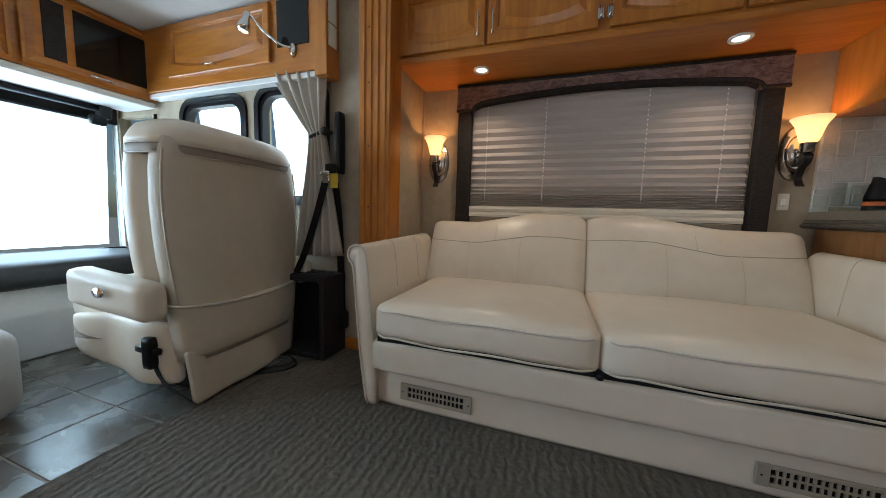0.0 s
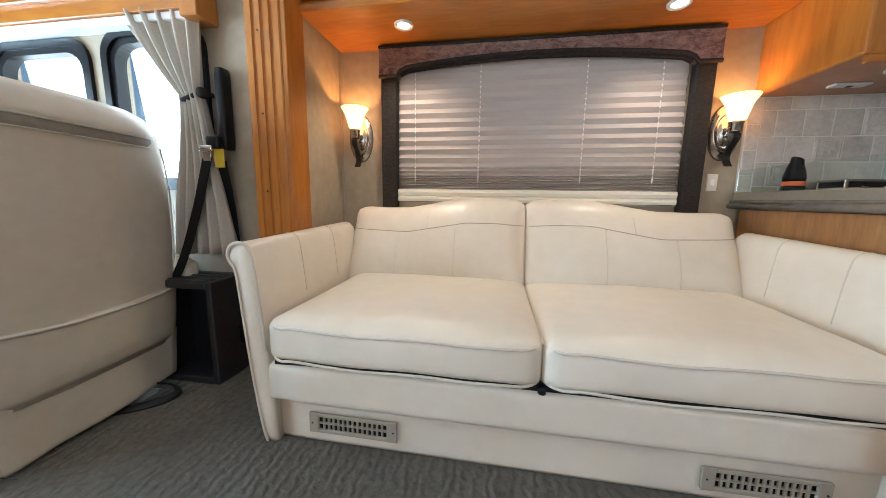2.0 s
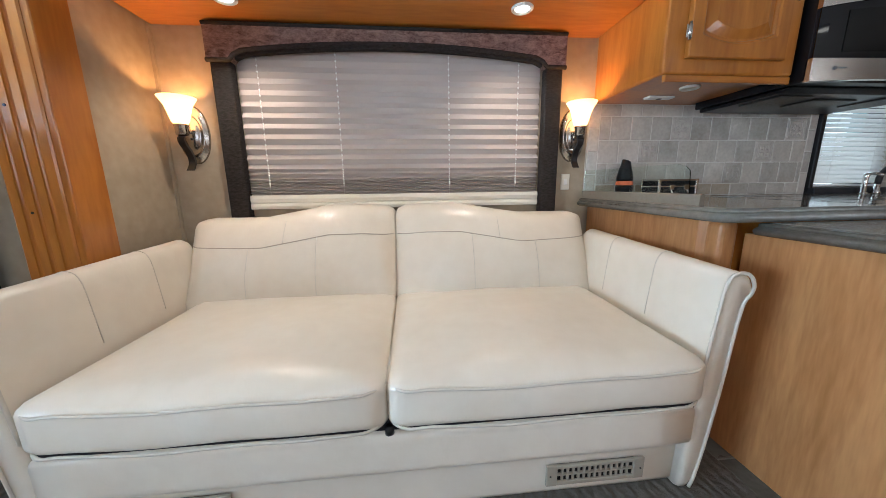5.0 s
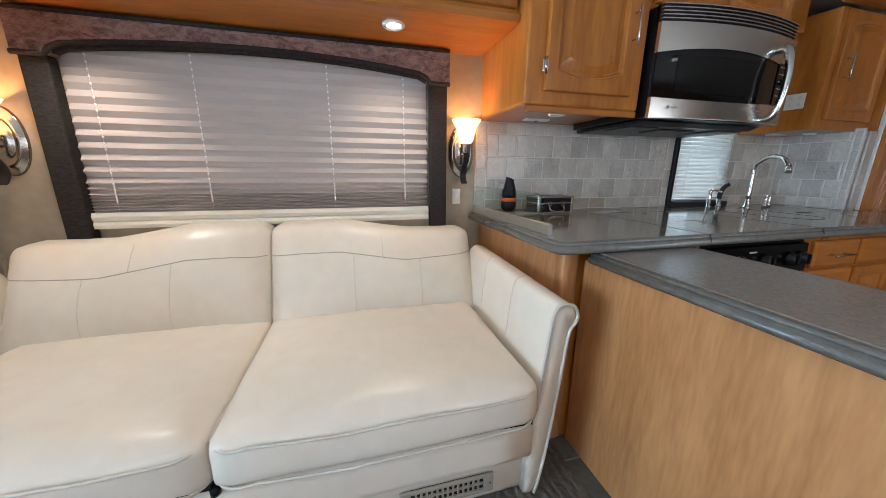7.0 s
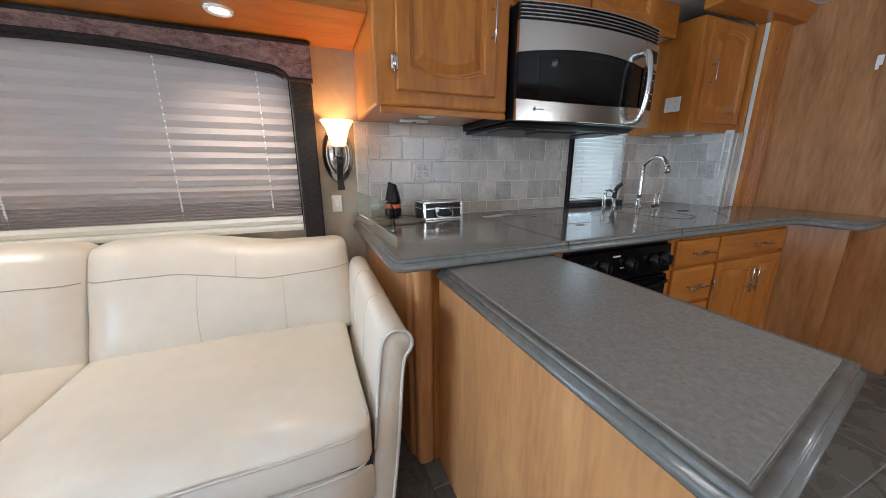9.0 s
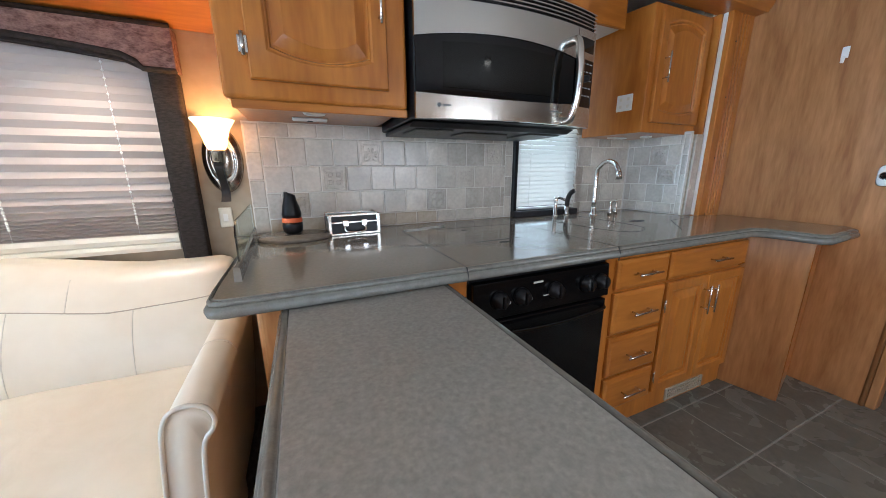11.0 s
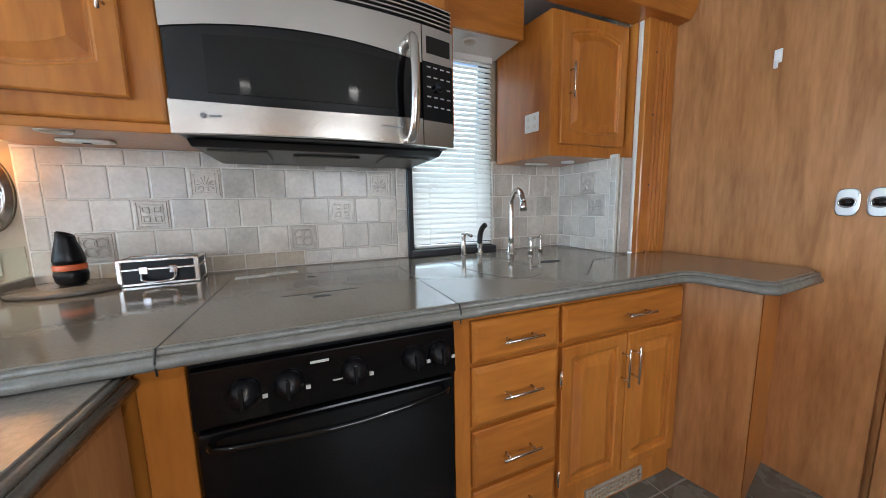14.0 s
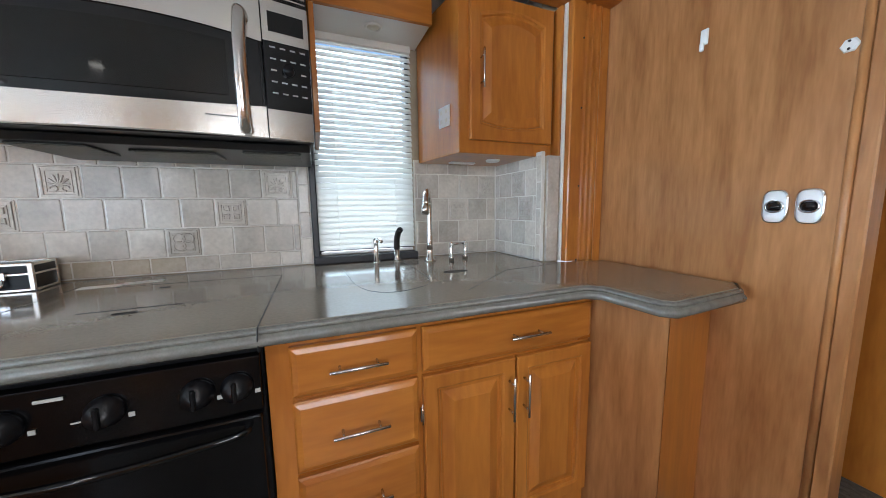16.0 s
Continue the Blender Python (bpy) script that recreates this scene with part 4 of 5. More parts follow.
add_door(mcab, 4.455, 1.81, 4.84, 2.05, 4.309, 0, 0.02, None, 0.05)

rcab = thing("wall_cabinet", (5.6, 4.6, 1.38), "orange maple wall cabinet with an arched door beside the sink window", "cabinet")
part("body", prism([(5.325, 4.765), (5.388, 4.418), (5.843, 4.418), (5.843, 4.4195), (5.774, 4.765)], "z", 1.383, 1.998, 0.003), MAPLE_V, rcab)
add_door(rcab, 5.43, 1.435, 5.828, 1.985, 4.396, 0.028, 0.018, (5.475, 1.70, 0.145), 0.055)
downlight(5.62, 4.55, 1.382, 0.032, 0)
p2 = thing("cabinet_light", (5.52, 4.66, 1.373), "slim white under-cabinet light, unlit", "light")
part("housing", box(5.45, 4.645, 1.374, 5.58, 4.685, 1.3825, 0.003), WHITE, p2)

# ---- microwave ----
mw = thing("microwave", (4.45, 4.5, 1.36), "stainless over-the-range microwave with a dark glass door", "microwave")
MX0, MX1, MZ0, MZ1 = 4.058, 4.842, 1.362, 1.79


def bow(x):
    t = (x - MX0) / (MX1 - MX0)
    return 4.272 - 0.05 * (1 - (2 * t - 1) ** 2)


def bowed(x0, x1, lower, upper, out, depth=0.02, n=20):
    """A front piece that follows the bowed door; lower and upper give its heights."""
    loops = []
    for i in range(n + 1):
        x = x0 + (x1 - x0) * i / n
        y = bow(x) - out
        loops.append([(x, y, lower(x)), (x, y, upper(x)), (x, y + depth, upper(x)), (x, y + depth, lower(x))])
    return loft(loops)


def arc(base, sag):
    return lambda x: base + sag * (1 - ((x - 4.39) / 0.335) ** 2)


part("body", box(MX0, 4.276, MZ0 + 0.004, MX1, BACK - 0.016, MZ1, 0.004), BLACK, mw)
mdoor = part("door", bowed(MX0 + 0.002, 4.722, lambda x: MZ0 + 0.005, lambda x: 1.722, 0.0, 0.03), BLACK, mw)
part("lower_trim", bowed(MX0, 4.724, lambda x: MZ0, arc(1.444, -0.012), 0.008), STEEL, mdoor, "brushed steel band")
part("upper_trim", bowed(MX0, 4.724, arc(1.612, 0.022), lambda x: 1.724, 0.008), STEEL, mdoor, "brushed steel band")
part("glass", bowed(MX0 + 0.003, 4.715, arc(1.4445, -0.012), arc(1.6115, 0.022), 0.004, 0.01), BLACK_GLOSS, mdoor, "black glass")
part("viewing_window", bowed(4.15, 4.64, arc(1.466, -0.008), arc(1.592, 0.014), 0.0065, 0.004), DARK_GLASS, mdoor, "smoked viewing window")
hh = [(4.683, bow(4.683) - 0.008, 1.665), (4.683, bow(4.683) - 0.045, 1.655), (4.681, bow(4.68) - 0.062, 1.59), (4.680, bow(4.68) - 0.066, 1.52), (4.679, bow(4.68) - 0.060, 1.45), (4.677, bow(4.68) - 0.042, 1.385), (4.677, bow(4.68) - 0.008, 1.376)]
part("handle", smooth(tube(curve_points(hh, 6), 0.0145, 14, 1.15)), NICKEL, mdoor, "curved satin handle")
panel = part("control_panel", bowed(4.727, MX1, lambda x: 1.441, lambda x: 1.618, 0.006), BLACK_GLOSS, mw, "black glass control panel")
part("lower_trim", bowed(4.727, MX1, lambda x: MZ0, lambda x: 1.440, 0.008), STEEL, mw, "brushed steel band")
part("upper_trim", bowed(4.727, MX1, lambda x: 1.619, lambda x: 1.724, 0.008), STEEL, mw, "brushed steel band")
part("display", bowed(4.742, 4.83, lambda x: 1.645, lambda x: 1.695, 0.0095, 0.004), BLACK_GLOSS, panel, "dark display")
part("dial", smooth(turn([(0.0, -0.02), (0.012, -0.02), (0.014, -0.004), (0.015, 0.0)], (4.786, bow(4.786) - 0.006, 1.548), 20, "y")), BLACK, panel)
for r in range(5):
    for c in range(4):
        zz = 1.605 - 0.030 * r
        if abs(zz - 1.545) < 0.02 and c in (1, 2):
            continue
        x = 4.742 + 0.025 * c
        part("key", bowed(x, x + 0.014, lambda q: zz - 0.002, lambda q: zz + 0.002, 0.0075, 0.004, 2), material("key_print", (0.38, 0.38, 0.38), 0.6) if r == c == 0 else bpy.data.materials["key_print"], panel, "grey printed key")
grille = part("grille", bowed(MX0, MX1, lambda x: 1.727, lambda x: 1.79, -0.010, 0.01), BLACK, mw, "black exhaust grille")
for k in range(5):
    part("slat", bowed(MX0 + 0.004, MX1 - 0.004, lambda x, k=k: 1.7345 + 0.0128 * k, lambda x, k=k: 1.7385 + 0.0128 * k, 0.007, 0.016), STEEL, grille, "steel slat")
part("badge", merged(smooth(turn([(0.0, -0.001), (0.007, -0.001), (0.007, 0.002)], (4.135, bow(4.135) - 0.009, 1.405), 16, "y")), bowed(4.148, 4.175, lambda x: 1.402, lambda x: 1.407, 0.0088, 0.003, 2)), material("badge_grey", (0.2, 0.2, 0.2), 0.4), mdoor, "small grey maker's mark")
part("badge", bowed(4.585, 4.655, lambda x: 1.407, lambda x: 1.410, 0.0088, 0.003, 4), bpy.data.materials["badge_grey"], mdoor, "small grey printed bar")
FILTER = material("grease_filter_mesh", rough=0.45, metal=0.8)
_h = vary(FILTER, (0.06, 0.06, 0.055), (0.2, 0.195, 0.18), (1, 1, 1), 170, 2)
relief(FILTER, _h, 0.6, 0.002)
under = part("underside", prism([(4.33, MZ0), (4.75, MZ0), (4.745, 1.346), (4.37, 1.346)], "x", MX0 + 0.01, MX1 - 0.012, 0.004), BLACK, mw)
for x0, x1, y0, y1 in ((4.10, 4.26, 4.37, 4.55), (4.33, 4.55, 4.42, 4.56), (4.63, 4.80, 4.37, 4.55)):
    part("filter", box(x0, y0 + 0.02, 1.339, x1, y1 + 0.02, 1.3455, 0.003), FILTER, under, "grey grease filter")

# ---- sink window and its blind ----
w2 = tagged(new("window_2"), "tall narrow window over the sink with a white mini blind", "window", kind="structure")
part("window_frame", merged(*[box(*b, 0.004) for b in ((4.815, 4.748, 0.925, 4.842, 4.80, 1.95), (4.842, 4.79, 0.952, 4.86, 4.87, 1.93), (5.27, 4.79, 0.952, 5.288, 4.87, 1.93), (4.86, 4.79, 0.952, 5.27, 4.87, 0.97))]), BLACK, w2, "black window frame")
pn = part("pane", box(4.86, 4.855, 0.97, 5.27, 4.86, 1.93), GLASS, w2)
pn.visible_shadow = False
part("sill", box(4.815, 4.72, CT, 5.30, BACK, 0.950, 0.006, 2), RUBBER, w2, "dark grey sill")
blind = thing("mini_blind", (5.065, 4.765, 0.955), "white mini blind with half-closed slats", "blind")
part("headrail", box(4.843, 4.750, 1.884, 5.290, 4.784, 1.9145, 0.002), WHITE, blind)
z = 1.882
slat_me = None
while z > 0.978:
    if slat_me is None:
        bmL = bmesh.new()
        a = radians(57)
        pr = [(-0.0155, -0.003), (-0.008, 0.0015), (0.0, 0.0032), (0.008, 0.0015), (0.0155, -0.003)]
        pr = pr + [(u, v - 0.0007) for u, v in pr[::-1]]
        lp = [[(x, u * math.cos(a) + v * math.sin(a), -u * math.sin(a) * -1 + v * math.cos(a)) for u, v in pr] for x in (-0.226, 0.226)]
        bmL.free()
        so = part("slat", moved(loft(lp), Matrix.Translation((5.065, 4.768, z))), SLAT, blind)
        first_z, slat_me = z, so
    else:
        o = slat_me.copy()
        scene.collection.objects.link(o)
        o.location = (0, 0, z - first_z)
    z -= 0.0255
part("bottom_rail", box(4.848, 4.758, 0.955, 5.283, 4.782, 0.968, 0.003), WHITE, blind)
for x in (4.93, 5.20):
    part("ladder_cord", tube([(x, 4.752, 1.9), (x, 4.752, 0.96)], 0.001, 5), WHITE, blind, "white cord")
vl = thing("window_valance", (5.09, 4.66, 1.91), "maple valance above the sink window", "valance")
part("board", box(4.864, 4.53, 1.905, 5.322, 4.55, CEIL - 0.002, 0.002), MAPLE_H, vl)
part("underside", box(4.864, 4.55, 1.915, 5.322, BACK - 0.002, 1.925), WHITE, vl, "pale underside")
downlight(5.10, 4.64, 1.914, 0.036, 0)

# ---- sink fittings ----
fc = thing("faucet", (5.325, 4.62, CT), "tall satin nickel gooseneck kitchen faucet", "faucet")
part("base", smooth(turn([(0.026, 0), (0.026, 0.006), (0.018, 0.012), (0.014, 0.05), (0.012, 0.06)], (5.325, 4.62, CT), 20)), NICKEL, fc)
neck = curve_points([(5.325, 4.62, CT + 0.05), (5.325, 4.62, CT + 0.25), (5.314, 4.592, CT + 0.292), (5.286, 4.524, CT + 0.318), (5.252, 4.444, CT + 0.305), (5.234, 4.400, CT + 0.262)], 7)
part("neck", smooth(tube(neck, [0.0135] * 3 + [0.0125] * (len(neck) - 3), 14)), NICKEL, fc)
part("spout", smooth(tube([neck[-1], neck[-1] + Vector((-0.005, -0.009, -0.038))], [0.014, 0.016], 14)), NICKEL, fc)
lv = thing("soap_dispenser", (5.085, 4.69, CT), "satin nickel soap dispenser", "soap dispenser")
part("body", smooth(turn([(0.020, 0), (0.020, 0.005), (0.012, 0.010), (0.011, 0.085), (0.014, 0.10), (0.010, 0.115)], (5.085, 4.69, CT), 18)), NICKEL, lv)
part("spout", smooth(tube(curve_points([(5.085, 4.69, CT + 0.105), (5.09, 4.665, CT + 0.112), (5.10, 4.63, CT + 0.10)], 4), 0.008, 10)), NICKEL, lv)
sp = thing("side_sprayer", (5.185, 4.70, CT), "satin nickel side sprayer with a dark head", "sprayer")
part("base", smooth(turn([(0.020, 0), (0.019, 0.006), (0.013, 0.02), (0.013, 0.06)], (5.185, 4.70, CT), 18)), NICKEL, sp)
part("head", smooth(tube(curve_points([(5.185, 4.70, CT + 0.055), (5.185, 4.695, CT + 0.10), (5.19, 4.68, CT + 0.135), (5.195, 4.66, CT + 0.15)], 4), 0.014, 12)), BRONZE, sp, "dark sprayer head")
ft = thing("filter_tap", (5.46, 4.59, CT), "small bridge-shaped satin nickel filter tap", "faucet")
for x, y in ((5.415, 4.575), (5.50, 4.605)):
    part("post", smooth(turn([(0.013, 0), (0.012, 0.02), (0.008, 0.026), (0.008, 0.075), (0.010, 0.085), (0.0, 0.09)], (x, y, CT), 14)), NICKEL, ft)
part("bar", smooth(tube([(5.412, 4.574, CT + 0.078), (5.503, 4.606, CT + 0.078)], 0.005, 10)), NICKEL, ft)

# ---- things on the worktop ----
board = thing("cutting_board", (3.62, 4.62, CT), "oval grey-brown serving board on the worktop", "board")
WENGE = material("grey_brown_board", rough=0.25)
_h = vary(WENGE, (0.13, 0.108, 0.085), (0.19, 0.16, 0.13), (1, 1, 1), 60, 3, (0.16, 0.26))
part("board", smooth(moved(turn([(0.0, 0), (0.97, 0), (1, 0.004), (1, 0.011), (0.975, 0.014), (0.0, 0.014)], (0, 0, 0), 48), Matrix.Translation((3.638, 4.632, CT + 0.001)) @ Matrix.Diagonal((0.146, 0.122, 1, 1)))), WENGE, board)
grinder = thing("grinder", (3.628, 4.66, CT + 0.0152), "black bottle-shaped grinder with an orange band", "grinder")
gx = (3.628, 4.66, CT + 0.0152)
part("body", smooth(turn([(0.028, 0), (0.038, 0.012), (0.041, 0.035), (0.039, 0.05)], gx, 28)), BLACK, grinder)
part("band", smooth(turn([(0.0392, 0.05), (0.040, 0.053), (0.0395, 0.066), (0.038, 0.069)], gx, 28)), ORANGE, grinder, "orange band")
part("neck", smooth(turn([(0.037, 0.069), (0.039, 0.085), (0.033, 0.115), (0.0235, 0.15), (0.0215, 0.168), (0.019, 0.17), (0.018, 0.160)], gx, 28)), BLACK, grinder, "tapered black neck")
for v in grinder.children[-1].data.vertices:
    if v.co.z > 0.11:
        v.co.z -= 0.4 * (v.co.x + 0.0) * (v.co.z - 0.11) / 0.06
case = thing("flight_case", (3.88, 4.66, CT), "small black case with aluminium edges and a handle", "case")
cm = Matrix.Translation((3.875, 4.66, CT)) @ Matrix.Rotation(radians(3), 4, "Z")


def case_part(name, bm, mat, label=""):
    return part(name, moved(bm, cm), mat, case, label)


case_part("shell", box(-0.108, -0.055, 0.006, 0.108, 0.055, 0.088, 0.003), BLACK)
for z0, z1 in ((0.002, 0.010), (0.053, 0.060), (0.083, 0.092)):
    case_part("edge_strip", merged(box(-0.112, -0.059, z0, 0.112, -0.053, z1, 0.001), box(-0.112, 0.053, z0, 0.112, 0.059, z1, 0.001), box(-0.112, -0.053, z0, -0.106, 0.053, z1, 0.001), box(0.106, -0.053, z0, 0.112, 0.053, z1, 0.001)), STEEL, "aluminium edge strip")
for x in (-1, 1):
    for y in (-1, 1):
        case_part("corner", box(x * 0.113 - (0.016 if x > 0 else 0), y * 0.060 - (0.008 if y > 0 else 0), 0.001, x * 0.113 + (0.016 if x < 0 else 0), y * 0.060 + (0.008 if y < 0 else 0), 0.093, 0.003), STEEL, "aluminium corner")
case_part("handle", smooth(tube(curve_points([(-0.045, -0.062, 0.042), (-0.04, -0.075, 0.02), (0.0, -0.08, 0.014), (0.04, -0.075, 0.02), (0.045, -0.062, 0.042)], 5), 0.005, 8)), CHROME, "chrome handle")
for x in (-0.04, 0.04):
    case_part("latch", box(x - 0.012, -0.066, 0.04, x + 0.012, -0.058, 0.066, 0.002), CHROME, "chrome latch")
for k, (x, y) in enumerate(((4.155, 4.59), (4.255, 4.62))):
    c = thing("paper_card", (x, y, CT), "white printed card lying on the worktop", "card", "cards on the worktop")
    part("sheet", moved(box(-0.055, -0.022, 0.0008, 0.055, 0.022, 0.0018), Matrix.Translation((x, y, CT)) @ Matrix.Rotation(radians(6 + 4 * k), 4, "Z")), WHITE, c)


def outlet(name, at, turnz, w, h, label, cat):
    o = thing(name, at, label, cat)
    m = Matrix.Translation(at) @ Matrix.Rotation(radians(turnz), 4, "Z")
    part("plate", moved(box(-w / 2, -0.006, -h / 2, w / 2, 0, h / 2, 0.002), m), WHITE, o)
    for sx in (-1, 1):
        for sz in (-1, 1):
            part("socket", moved(box(sx * w * 0.23 - 0.007, -0.0075, sz * h * 0.22 - 0.008, sx * w * 0.23 + 0.007, -0.005, sz * h * 0.22 + 0.008, 0.001), m), IVORY, o)
    return o


outlet("wall_outlet", (5.3686, 4.52, 1.545), -79.7, 0.085, 0.085, "white double wall outlet on the cabinet side", "outlet")

# ---- on the partition ----
for y in (3.716, 3.645):
    th = thing("dimmer_switch", (END, y, 1.151), "white rounded dimmer switch with a chrome rim and dark knob", "switch", "dimmers on the partition")
    def plate_ring(depth, grow):
        return [(END + depth, y + (0.026 + grow) * math.copysign(abs(math.cos(q)) ** 0.55, math.cos(q)), 1.151 + (0.045 + grow) * math.copysign(abs(math.sin(q)) ** 0.55, math.sin(q))) for q in [2 * math.pi * k / 40 for k in range(40)]]
    part("plate", smooth(loft([plate_ring(0.0, 0.0), plate_ring(-0.006, 0.0), plate_ring(-0.008, -0.004), plate_ring(-0.0082, -0.018)])), WHITE, th)
    part("ring", smooth(loft([plate_ring(0.0, 0.0035), plate_ring(-0.006, 0.003), plate_ring(-0.009, 0.001), plate_ring(-0.009, -0.0005)], True, False)), CHROME, th, "chrome rim")
    part("bezel", smooth(moved(turn([(1.35, -0.0075), (1.3, -0.013), (1.02, -0.012), (1.0, -0.008)], (0, 0, 0), 28, "x", False), Matrix.Translation((END, y, 1.151)) @ Matrix.Diagonal((1, 0.016, 0.014, 1)))), CHROME, th, "chrome bezel")
    part("knob", smooth(moved(turn([(0.0, -0.022), (0.5, -0.019), (0.9, -0.012), (1.0, -0.007)], (0, 0, 0), 24, "x"), Matrix.Translation((END, y, 1.151)) @ Matrix.Diagonal((1, 0.017, 0.014, 1)))), BLACK_GLOSS, th, "glossy dark knob")
hk = thing("wall_hook", (END, 3.942, 1.70), "small white adhesive hook on the partition", "hook")
part("base", box(END - 0.006, 3.930, 1.685, END, 3.954, 1.735, 0.002), WHITE, hk)
part("hook", box(END - 0.016, 3.938, 1.665, END - 0.004, 3.950, 1.692, 0.003), WHITE, hk)
hx = thing("strike_plate", (END, 3.612, 1.54), "white six-sided strike plate screwed to the partition", "plate")
part("plate", turn([(0.0, -0.006), (0.015, -0.006), (0.018, 0.0)], (END, 3.612, 1.54), 6, "x"), WHITE, hx)
for sz in (-0.009, 0.009):
    part("screw", smooth(turn([(0.0, -0.008), (0.0028, -0.0075), (0.0032, -0.005)], (END, 3.612, 1.54 + sz), 10, "x")), BRONZE, hx)

# ---- rear passage seen beyond the partition ----
HY = 3.726
bd = tagged(new("door_1"), "orange maple door in the rear passage", "door", kind="structure")
part("leaf", box(6.75, 3.2, FZ, 6.79, 4.39, 2.03, 0.004), MAPLE_V, bd)
part("handle", box(6.725, HY - 0.012, 0.99, 6.749, HY + 0.012, 1.10, 0.005, 2), CHROME, bd, "chrome handle")
structure("floor_rear", box(END + 0.2, OPP, FZ - 0.011, 8.0, 4.4, FZ - 0.001), CARPET)

# ---- cab: overhead cabinets ----
cabf = thing("cab_cabinet", (-0.6, 3.4, 1.60), "orange maple overhead cab cabinet with dark glass and mesh fronts", "cabinet")
part("body", box(FRONT + 0.002, OPP + 0.01, 1.625, -0.452, 4.296, CEIL - 0.002, 0.003), MAPLE_Y, cabf)
part("light_valance", box(-0.80, OPP + 0.01, 1.585, -0.47, 4.29, 1.624, 0.006), WHITE, cabf, "pale underside panel")
FX = -0.431


def front_door(y0, z0, y1, z1, pieces):
    """A door front on the nose cabinet, facing the coach."""
    d = part("door", moved(panel_door(y1 - y0, z1 - z0, 0.004, 0, 0), Matrix.Translation((FX, y0, z0)) @ Matrix.Rotation(radians(90), 4, "Z")), MAPLE_Y, cabf)
    for a, b, mat, lab in pieces:
        part("inset", box(FX - 0.004, a, z0 + 0.05, FX + 0.003, b, z1 - 0.04, 0.001), mat, d, lab)
    return d


fd = front_door(3.672, 1.645, 4.262, 2.05, [(3.745, 3.835, DARK_CLOTH, "black speaker mesh"), (3.872, 4.225, DARK_GLASS, "smoked glass")])
bar_handle(fd, (FX, 3.98, 1.662), 0.12, False, Vector((1, 0, 0)), 0.004)
front_door(3.03, 1.645, 3.62, 2.05, [])

cabs = thing("cab_cabinet", (0.4, 4.25, 1.66), "orange maple cabinet above the cab windows", "cabinet")
part("body", box(-0.448, 4.222, 1.668, 1.005, SIDE - 0.001, CEIL - 0.002, 0.003), MAPLE_H, cabs)
part("end_block", box(1.006, 4.20, 1.625, 1.09, SIDE - 0.001, CEIL - 0.002, 0.004), MAPLE_V, cabs)
part("light_valance", box(-0.44, 4.235, 1.635, 1.0, SIDE - 0.001, 1.667, 0.004), WHITE, cabs, "pale underside strip")
cd = add_door(cabs, -0.17, 1.735, 0.69, 2.06, 4.20, 0.0, 0.04, None, 0.05, MAPLE_H)
bar_handle(cd, (0.24, 4.20, 1.765), 0.10, False, Vector((0, -1, 0)), 0.004)
part("dark_panel", box(0.735, 4.216, 1.81, 0.955, 4.2225, 2.06, 0.001), DARK_GLASS, cabs, "smoked glass panel")
part("control_plate", box(1.089, 4.215, 1.90, 1.094, 4.28, 2.06, 0.001), IVORY, cabs, "ivory control plate")
part("control_plate", box(1.089, 4.215, 1.78, 1.094, 4.28, 1.892, 0.001), IVORY, cabs, "ivory control plate")

lamp = thing("reading_lamp", (0.85, 4.22, 1.78), "brushed nickel gooseneck reading lamp on the cab cabinet", "reading lamp")
part("base", smooth(moved(turn([(0.0, -0.022), (0.022, -0.018), (0.030, 0.0)], (0, 0, 0), 24, "y"), Matrix.Translation((0.85, 4.222, 1.785)) @ Matrix.Diagonal((0.8, 1, 1.35, 1)))), NICKEL, lamp)
part("gooseneck", smooth(tube(curve_points([(0.85, 4.205, 1.79), (0.80, 4.17, 1.80), (0.73, 4.12, 1.86), (0.68, 4.09, 1.93)], 6), 0.006, 10)), NICKEL, lamp)
hd, ax = Vector((0.672, 4.088, 1.94)), Vector((-0.28, -0.10, -1)).normalized()
part("head", smooth(tube([hd, hd + ax * 0.012, hd + ax * 0.05, hd + ax * 0.055, hd + ax * 0.10], [0.010, 0.017, 0.020, 0.026, 0.034], 20)), NICKEL, lamp)
part("bulb", smooth(tube([hd + ax * 0.096, hd + ax * 0.104], [0.028, 0.022], 16)), LAMP_GLASS, lamp, "lit bulb")

# ---- cab: windshield, dash, side windows ----
ws = tagged(new("windshield"), "large bright windshield with a dark rubber surround", "windshield", kind="structure")
part("surround", merged(box(-0.97, 1.72, 0.52, -0.93, 4.30, 0.565, 0.01), box(-0.97, 1.72, 1.50, -0.93, 4.30, 1.63, 0.01), box(-0.93, 4.296, 0.565, -0.495, 4.315, 0.605, 0.006), box(-0.515, 4.296, 0.605, -0.495, 4.315, 1.56, 0.006)), BLACK, ws, "black rubber surround")
wp = part("pane", box(-0.99, 1.75, 0.55, -0.984, 4.29, 1.62), GLASS, ws)
wp.visible_shadow = False
wc = part("corner_pane", box(-0.94, 4.36, 0.60, -0.50, 4.366, 1.56), GLASS, ws)
wc.visible_shadow = False
visor = thing("sun_visor", (-0.75, 3.6, 1.53), "dark folded roller sun visor above the windshield", "visor")
part("tube", smooth(tube([(-0.80, 1.9, 1.565), (-0.80, 4.20, 1.565)], 0.022, 12)), BLACK, visor)
part("bracket", merged(box(-0.83, 4.12, 1.50, -0.77, 4.19, 1.60, 0.008), soft_box(-0.80, 4.06, 1.44, -0.74, 4.15, 1.51, 0.02, 4)), BLACK, visor)
dash = thing("dashboard", (-0.5, 3.1, FZ), "pale vinyl lower dash with a dark padded ledge", "dashboard")
